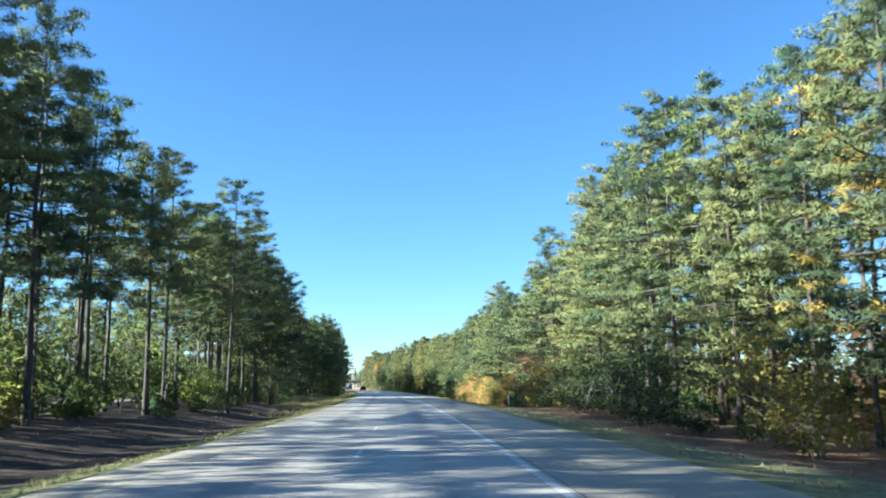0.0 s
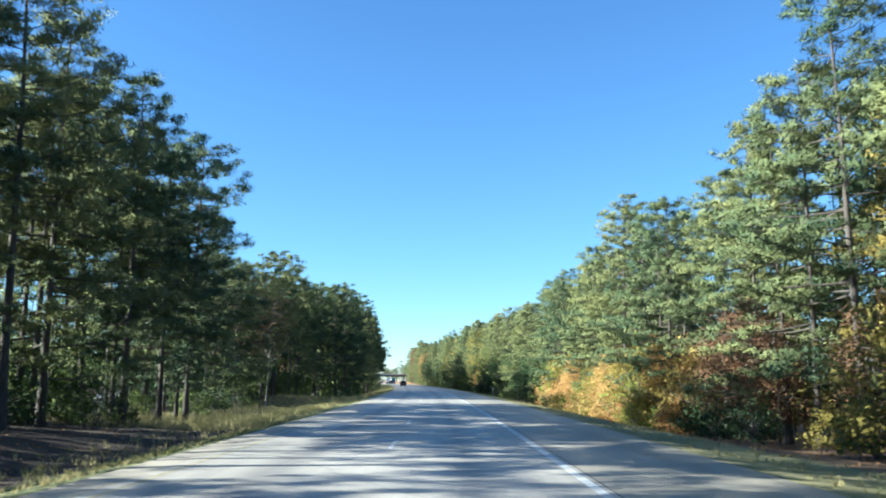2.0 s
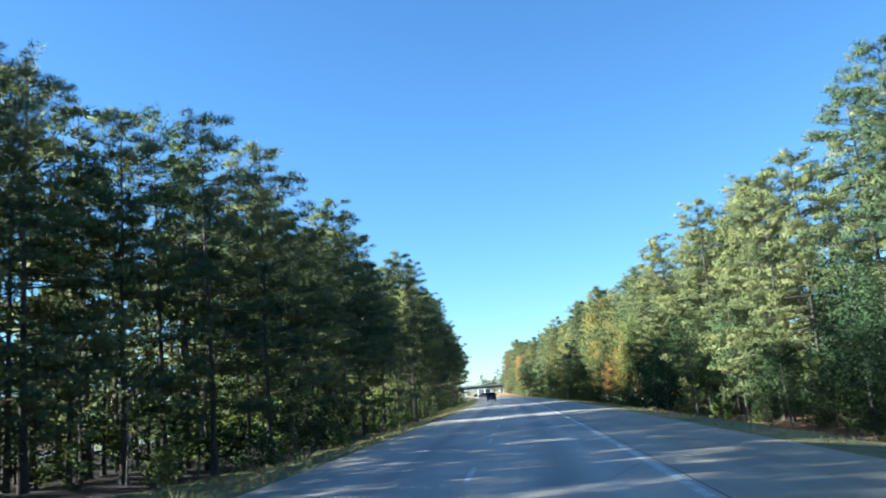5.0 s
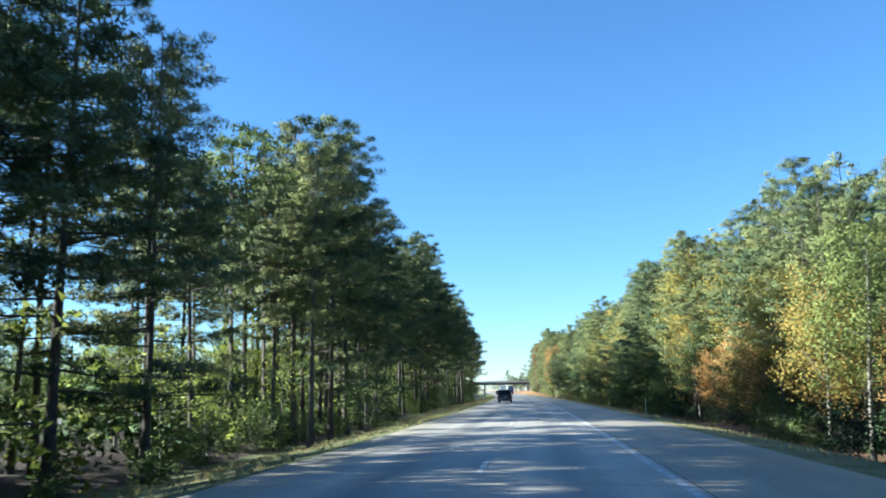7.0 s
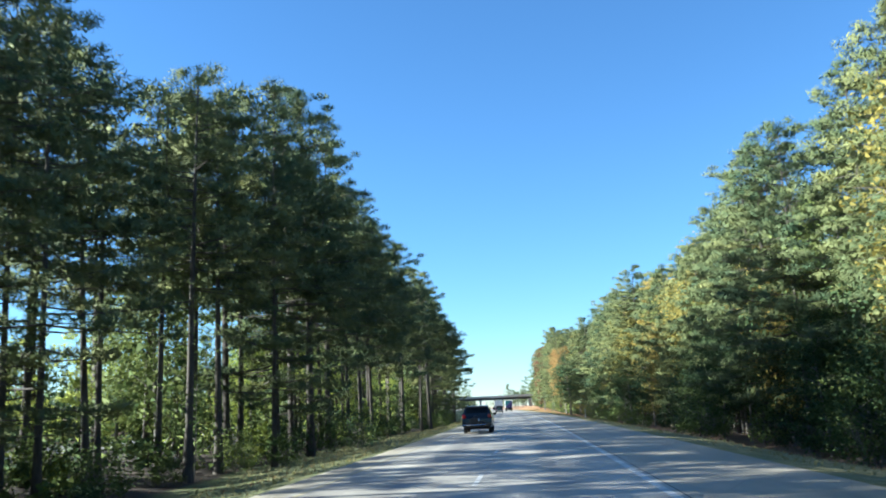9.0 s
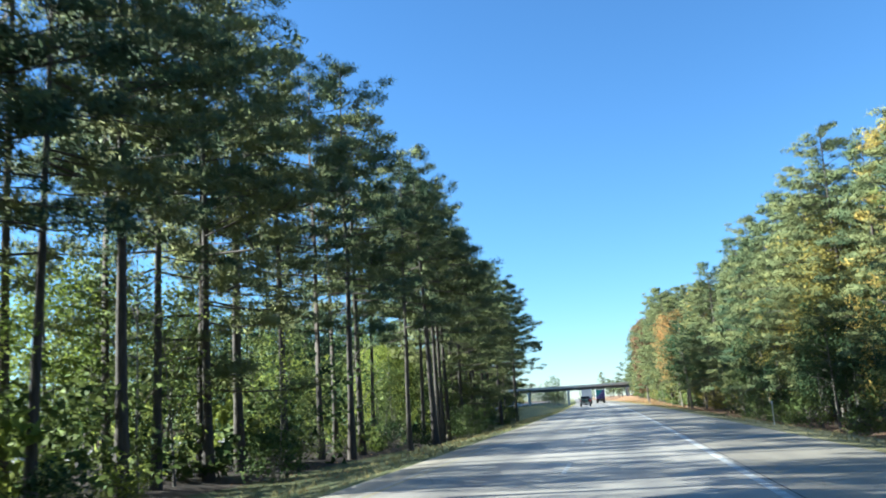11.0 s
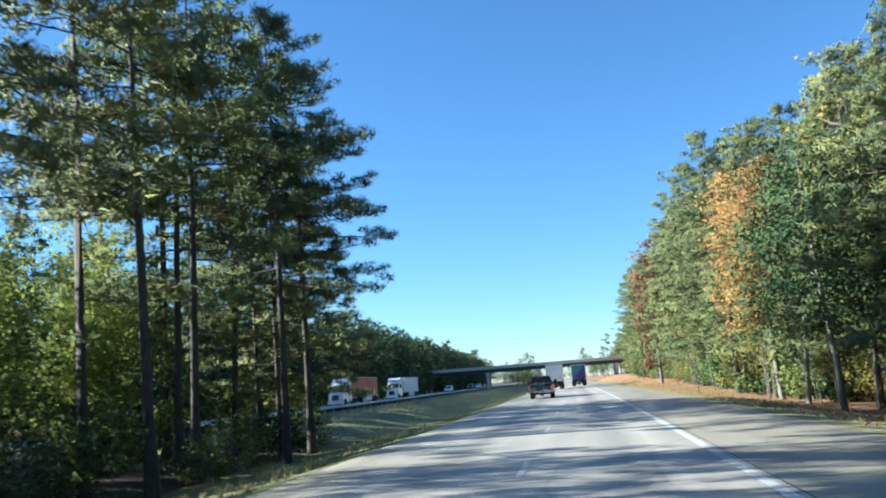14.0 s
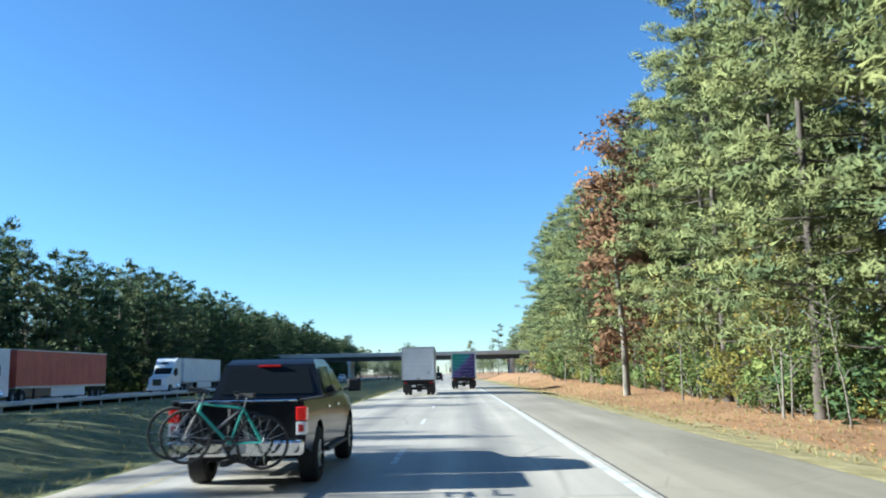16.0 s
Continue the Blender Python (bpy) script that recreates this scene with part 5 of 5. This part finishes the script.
def pickup(s, u):
    t = vehicle("pickup_truck", s, u, "glossy black crew-cab pickup truck with bicycles behind it", "pickup truck")
    W, r = 1.0, 0.42
    zb = 1.28
    # Lower body: cab and bonnet, and the bed as walls and floor.
    cab = [(0.62, 0.5, 0.97), (0.62, zb, 0.97), (3.1, zb, 0.96), (3.35, zb + 0.02, 0.95), (4.45, 1.2, 0.9), (4.6, 1.05, 0.88), (4.62, 0.55, 0.9)]
    cab += [(y, z + 0.08, W) for y, z in arch(3.65, 0.52, 0.42)] + [(3.05, 0.46, W)]
    body = part("cab_body", bulge(prism(cab, 0.03), (0.6, 0.75, 0.9, 1.02, 1.14, 1.22), 0.88, 0.42, 0.045), M_BLACK, t, smooth_it=True)
    for sd in (-1, 1):
        side = [(0.58, 0.5), (0.58, zb), (-1.22, zb), (-1.22, 0.62)] + [(y, z + 0.08) for y, z in arch(0, 0.52, 0.42)][::-1]
        bm = bmesh.new()
        o = [bm.verts.new((sd * 0.99, y, z)) for y, z in side]
        i = [bm.verts.new((sd * 0.9, y, z)) for y, z in side]
        bm.faces.new(o)
        bm.faces.new(i[::-1])
        for k in range(len(side)):
            bm.faces.new((o[k], o[(k + 1) % len(side)], i[(k + 1) % len(side)], i[k]))
        bmesh.ops.triangulate(bm, faces=[f for f in bm.faces if len(f.verts) > 4])
        bs = part("bed_side", bulge(bm, (0.62, 0.75, 0.9, 1.02, 1.14, 1.22), 0.88, 0.42, 0.045), M_BLACK, t, smooth_it=True)
        part("bed_rail", box(sd * 0.945 - 0.05, sd * 0.945 + 0.05, -1.2, 0.56, zb - 0.004, zb + 0.03, 0.012), M_TRIM, bs)
        part("tail_lamp", box(sd * 0.925 - 0.075, sd * 0.925 + 0.075, -1.27, -1.1, 1.0, 1.2, 0.02), M_BRAKE, bs, "lit red tail lamp")
        part("reverse_lamp", box(sd * 0.925 - 0.075, sd * 0.925 + 0.075, -1.265, -1.1, 0.8, 0.985, 0.015), M_CLEAR, bs, "clear reversing lamp")
        part("lamp_bezel", box(sd * 0.925 - 0.04, sd * 0.925 + 0.04, -1.275, -1.264, 0.84, 0.945, 0.006), M_TAIL, bs, "dim red inner lamp")
        part("mirror", box(sd * 1.16 - 0.13, sd * 1.16 + 0.13, 3.0, 3.16, 1.32, 1.58, 0.04), M_TRIM, body, "large black door mirror")
        part("mirror_arm", rod((sd * 0.95, 3.08, 1.36), (sd * 1.08, 3.08, 1.4), 0.025), M_TRIM, body)
        for y0 in (0.95, 2.0):
            part("door_handle", box(sd * 0.975 - 0.015, sd * 0.975 + 0.015, y0, y0 + 0.2, 1.1, 1.14, 0.006), M_CHROME, body)
        part("running_board", box(sd * 0.96 - 0.08, sd * 0.96 + 0.08, 0.7, 2.95, 0.4, 0.46, 0.015), M_TRIM, t)
        part("headlamp", box(sd * 0.72 - 0.16, sd * 0.72 + 0.16, 4.56, 4.64, 0.92, 1.08, 0.02), M_CLEAR, body)
    part("bed_floor", box(-0.9, 0.9, -1.2, 0.58, 0.78, 0.84), M_TRIM, t)
    tg = part("tailgate", box(-0.86, 0.86, -1.24, -1.18, 0.74, zb, 0.02), M_BLACK, t)
    part("tailgate_handle", box(-0.13, 0.13, -1.255, -1.238, 1.1, 1.18, 0.01), M_TRIM, tg)
    part("tailgate_cap", box(-0.86, 0.86, -1.25, -1.16, zb - 0.002, zb + 0.025, 0.01), M_CHROME, tg)
    green = [(0.64, zb - 0.02, 0.95), (0.86, 1.84, 0.76), (1.05, 1.93, 0.70), (2.2, 1.93, 0.70), (2.5, 1.86, 0.72), (3.32, zb - 0.02, 0.93)]
    top = part("roof", prism(green, 0.05), M_BLACK, t, smooth_it=True)

    def hw(z):
        return float(np.interp(z, [zb, 1.84], [0.945, 0.765]))
    part("rear_window", panel([(0.78, 0.655, zb + 0.07), (-0.78, 0.655, zb + 0.07), (-0.66, 0.835, 1.78), (0.66, 0.835, 1.78)], 0.02), M_GLASS, top)
    part("windscreen", panel([(-0.84, 3.22, zb + 0.06), (0.84, 3.22, zb + 0.06), (0.67, 2.55, 1.8), (-0.67, 2.55, 1.8)], 0.02), M_GLASS, top)
    side_glass(top, "rear_door_window", [(0.92, zb + 0.06), (1.78, zb + 0.06), (1.78, 1.8), (1.06, 1.78)], hw)
    side_glass(top, "front_door_window", [(1.88, zb + 0.06), (3.02, zb + 0.06), (2.5, 1.74), (1.88, 1.8)], hw)
    part("high_brake_lamp", box(-0.19, 0.19, 0.80, 0.86, 1.80, 1.832, 0.008), M_BRAKE, top, "lit red brake lamp above the rear window")
    bp = part("rear_bumper", box(-0.97, 0.97, -1.42, -1.24, 0.52, 0.74, 0.04), M_CHROME, t, "chrome step bumper")
    part("bumper_step", box(-0.4, 0.4, -1.43, -1.3, 0.735, 0.75, 0.005), M_TRIM, bp)
    part("number_plate", box(-0.16, 0.16, -1.435, -1.415, 0.56, 0.71), M_PLATE, bp)
    part("chassis", box(-0.5, 0.5, -1.1, 4.3, 0.42, 0.62, 0.02), M_UNDER, t)
    part("axle", lathe_x([(-0.8, 0.001), (-0.8, 0.06), (-0.18, 0.08), (-0.13, 0.18), (0.13, 0.18), (0.18, 0.08), (0.8, 0.06), (0.8, 0.001)], (0, 0, 0.42), 14), M_UNDER, t)
    rk = part("hitch_rack", box(-0.05, 0.05, -2.0, -1.2, 0.44, 0.52, 0.01), M_UNDER, t, "black hitch bicycle carrier")
    part("rack_mast", rod((0, -1.72, 0.5), (0, -1.62, 1.3), 0.03), M_UNDER, rk)
    for x in (-0.16, 0.16):
        part("rack_arm", rod((x, -1.58, 1.28), (x, -2.1, 1.3), 0.016), M_UNDER, rk)
    for x in (-0.86, 0.86):
        wheel(t, x, 0, r, 0.29, 0.6)
        wheel(t, x, 3.65, r, 0.29, 0.6)
    base = t.matrix_world.copy()
    bicycle(base @ pose(-0.28, -1.74, 0.50, 0, 4, 0), M_GREYFRAME, "bicycle", "dark grey bicycle hung on the pickup's carrier")
    bicycle(base @ pose(-0.02, -1.98, 0.46, 0, -5, 180), M_TEAL, "bicycle", "teal bicycle hung on the pickup's carrier")
    return t


def semi(s, u, box_mat, label, skirt, name="semi_truck"):
    """Comes towards the camera; the origin lies under the trailer's rear."""
    t = vehicle(name, s, u, label, "truck", math.pi, "oncoming trucks")
    tr = part("trailer_box", box(-1.3, 1.3, 0, 16.1, 1.15, 4.0, 0.03), box_mat, t)
    part("roof_rail", box(-1.315, 1.315, 0.0, 16.1, 3.93, 4.02, 0.01), M_ALU, tr)
    part("floor_rail", box(-1.315, 1.315, 0.0, 16.1, 1.12, 1.28, 0.01), M_ALU, tr)
    for sd in (-1, 1):
        sk = part("side_skirt", box(sd * 1.2 - 0.02, sd * 1.2 + 0.02, 4.2, 10.4, 0.42, 1.12, 0.01), skirt, tr)
        for y in np.arange(1.2, 14, 1.2):
            part("side_post", box(sd * 1.3 - 0.012, sd * 1.3 + 0.012, y - 0.03, y + 0.03, 1.28, 3.93), box_mat, tr)
    part("rear_guard", box(-1.2, 1.2, 0.05, 0.18, 0.5, 0.62, 0.01), M_ALU, tr)
    part("landing_leg", box(-0.9, -0.78, 12.4, 12.52, 0.3, 1.15), M_UNDER, tr)
    part("chassis", box(-0.5, 0.5, 13.5, 21.1, 0.75, 1.02, 0.02), M_UNDER, t)
    cab = [(16.90, 0.6, 1.2), (21.40, 0.55, 1.05), (21.55, 0.9, 1.0), (21.40, 1.75, 0.95), (19.80, 2.05, 1.1), (19.20, 2.95, 1.12), (18.40, 3.85, 1.15), (17.80, 4.0, 1.18), (16.90, 4.0, 1.2)]
    cb = part("cab", prism(cab, 0.07), M_CABWHITE, t)
    part("windscreen", panel([(-0.95, 19.74, 2.15), (0.95, 19.74, 2.15), (0.98, 19.30, 2.85), (-0.98, 19.30, 2.85)], 0.03), M_GLASS, cb)
    part("grille", box(-0.5, 0.5, 21.45, 21.57, 0.85, 1.6, 0.03), M_CHROME, cb)
    for sd in (-1, 1):
        p = [(sd * 1.19, 18.10, 2.1), (sd * 1.12, 19.45, 2.1), (sd * 1.12, 19.00, 2.8), (sd * 1.17, 18.10, 2.8)]
        part("side_window", panel(p if sd > 0 else p[::-1], 0.02), M_GLASS, cb)
        part("mirror", box(sd * 1.42 - 0.1, sd * 1.42 + 0.1, 19.40, 19.55, 1.9, 2.6, 0.03), M_TRIM, cb)
        part("headlamp", box(sd * 0.82 - 0.15, sd * 0.82 + 0.15, 21.36, 21.50, 0.95, 1.2, 0.03), M_CLEAR, cb)
        tank = part("fuel_tank", lathe_x([(-0.3, 0.001), (-0.3, 0.3), (0.3, 0.3), (0.3, 0.001)], (0, 0, 0), 16), M_CHROME, t)
        tank.matrix_local = Matrix.Translation((sd * 1.0, 18.10, 0.75)) @ Matrix.Rotation(radians(90), 4, "Z")
    part("roof_vent", box(-0.4, 0.4, 18.70, 19.00, 3.35, 3.5, 0.02), M_TRIM, cb)
    part("front_bumper", box(-1.15, 1.15, 21.20, 21.60, 0.35, 0.75, 0.05), M_CABWHITE, t)
    for x in (-1.1, 1.1):
        for y in (1.2, 2.5, 14.9, 16.2, 20.40):
            wheel(t, x, y, 0.5, 0.3, 0.55, True)
    return t


box_truck(546.0, -2.95, "white box truck with a roll-up rear door", M_WHITEBOX, M_WHITEBOX)
box_truck(567.0, 0.75, "box truck with a green and violet printed rear", M_MURAL, M_WHITEBOX)
suv(326.9, -3.2, M_NAVY, "dark blue SUV carrying a hitch rack with a folded bicycle")
pickup(493.6, -3.25)
semi(597.0, -33.6, M_WHITEBOX, "white semi truck with a white trailer coming the other way", M_WHITEBOX)
semi(558.0, -33.6, M_REDBOX, "semi truck with a red trailer and white skirts", M_WHITEBOX)
suv(655.0, -2.9, M_BLACK, "black SUV driving under the bridge", "suv", False, 0.0, "distant cars")
M_SILVER = plain("silver_car_paint", (0.5, 0.51, 0.53), 0.3, 0.5, 0.05, 3, 0.8)
for _s, _u, _m, _w in ((660, -34.0, M_CABWHITE, "white"), (690, -37.6, M_SILVER, "silver"), (722, -34.2, M_NAVY, "dark blue"), (752, -34.0, M_CABWHITE, "white")):
    suv(_s, _u, _m, _w + " SUV coming the other way on the far carriageway", "suv", False, math.pi, "distant cars")


# The bridge over the road.
def concrete(name, lo, hi):
    m, nt, b = nodes_of(name)
    f, g = noisy(nt, 1.3, 5, 0.65), noisy(nt, 14, 4)
    c = mix(nt, ramp(nt, f, [(0.3, lo), (0.7, hi)]), ramp(nt, g, [(0.3, (0.8, 0.8, 0.8)), (0.7, (1.05, 1.05, 1.05))]), 0.6, "MULTIPLY")
    nt.links.new(c, b.inputs["Base Color"])
    b.inputs["Roughness"].default_value = 0.85
    bump(nt, b, g, 0.3, 0.01)
    return m


M_CONCRETE = concrete("weathered_concrete", (0.46, 0.44, 0.40), (0.66, 0.64, 0.59))
M_STEEL = plain("dark_bridge_steel", (0.055, 0.06, 0.062), 0.6, 0.2, 0.25, 1.5)
M_GALV = plain("galvanised_steel", (0.42, 0.43, 0.44), 0.45, 0.8, 0.12, 4)


def bridge():
    s0 = 703.0
    b = new("overpass_bridge")
    x, y = along(s0, 0.0)
    b.matrix_world = Matrix.Translation((float(x), float(y), 0)) @ Matrix.Rotation(heading(s0), 4, "Z")
    tagged(b, "concrete and steel overpass bridge crossing above the highway", "bridge")
    x0, x1 = -78.0, 33.0
    part("deck", box(x0, x1, -5.4, 5.4, 6.1, 6.38, 0.03), M_CONCRETE, b, "pale concrete deck slab")
    for yy in (-5.3, 5.3):
        pr = part("parapet", box(x0, x1, yy - 0.14, yy + 0.14, 6.38, 7.05, 0.03), M_CONCRETE, b, "pale concrete parapet")
    for yy in (-4.4, -2.2, 0, 2.2, 4.4):
        bm = box(x0, x1, yy - 0.2, yy + 0.2, 6.02, 6.098)
        box(x0, x1, yy - 0.03, yy + 0.03, 5.1, 6.02, 0, bm)
        box(x0, x1, yy - 0.22, yy + 0.22, 5.03, 5.1, 0, bm)
        part("girder", bm, M_STEEL, b, "dark steel girder")
    for px in (15.8, -9.2, -26.0, -46.5):
        cp = part("pier_cap", box(px - 0.6, px + 0.6, -5.2, 5.2, 4.25, 5.02, 0.05), M_CONCRETE, b)
        for yy in (-3.9, 0, 3.9):
            bm = bmesh.new()
            r = bmesh.ops.create_cone(bm, cap_ends=True, segments=18, radius1=0.48, radius2=0.48, depth=5.4)
            bmesh.ops.translate(bm, verts=r["verts"], vec=(px, yy, 1.56))
            part("pier_column", bm, M_CONCRETE, b, smooth_it=False)
    for xa, xb in ((19.5, 28.5), (-72.0, -60.0)):
        lo, hi = (xa, xb) if xa > 0 else (xb, xa)
        bm = bmesh.new()
        pts = [(lo, 0.2), (hi, 4.9), (hi + (4 if xa > 0 else -4), 4.9), (hi + (4 if xa > 0 else -4), -0.5), (lo, -0.5)]
        fr = [bm.verts.new((p, -7, z)) for p, z in pts]
        bk = [bm.verts.new((p, 7, z)) for p, z in pts]
        bm.faces.new(fr)
        bm.faces.new(bk[::-1])
        for i in range(5):
            bm.faces.new((fr[i], fr[(i + 1) % 5], bk[(i + 1) % 5], bk[i]))
        part("abutment", bm, M_CONCRETE, b, "sloped concrete abutment")


bridge()


def guardrail():
    """Posts and a corrugated rail along the opposite carriageway."""
    g = new("guardrail")
    x, y = along(560.0, -28.6)
    g.matrix_world = Matrix.Translation((float(x), float(y), 0))
    tagged(g, "galvanised steel guardrail beside the opposite carriageway", "guardrail")
    inv = g.matrix_world.inverted()
    prof = [(-0.02, 0.42), (0.03, 0.47), (0.03, 0.53), (-0.02, 0.58), (0.03, 0.63), (0.03, 0.69), (-0.02, 0.74)]
    ss = np.arange(484, 690, 3.8)
    zb = float(lie(560, -28.6))
    v = []
    for s in ss:
        for o, z in prof:
            px, py = along(s, -28.6 + o)
            v.append(inv @ Vector((float(px), float(py), float(lie(s, -28.6)) + z)))
    me = mesh_of("rail", np.array(v), grid_faces(len(ss), len(prof)), [M_GALV])
    r = new("rail", me)
    r.parent = g
    pm = None
    for s in ss:
        px, py = along(s, -28.75)
        p = part("post", box(-0.05, 0.05, -0.07, 0.07, -0.3, 0.72), M_GALV, g) if pm is None else new("post", pm)
        pm = p.data
        p.parent = g
        p.matrix_local = inv @ Matrix.Translation((float(px), float(py), float(lie(s, -28.75)))) @ Matrix.Rotation(heading(s), 4, "Z")


guardrail()


def delineator(s, u):
    x, y = along(s, u)
    d = new("delineator_post")
    d.matrix_world = Matrix.Translation((float(x), float(y), float(lie(s, u)))) @ Matrix.Rotation(heading(s), 4, "Z")
    tagged(d, "slim roadside delineator post with a small reflector", "post", "delineator posts")
    part("post", box(-0.03, 0.03, -0.012, 0.012, -0.2, 1.15, 0.004), M_GALV, d)
    part("reflector", box(-0.035, 0.035, -0.022, -0.0125, 0.98, 1.12), M_CLEAR, d)


for _s in (62, 166, 270, 374, 478, 582):
    delineator(_s, 7.6)
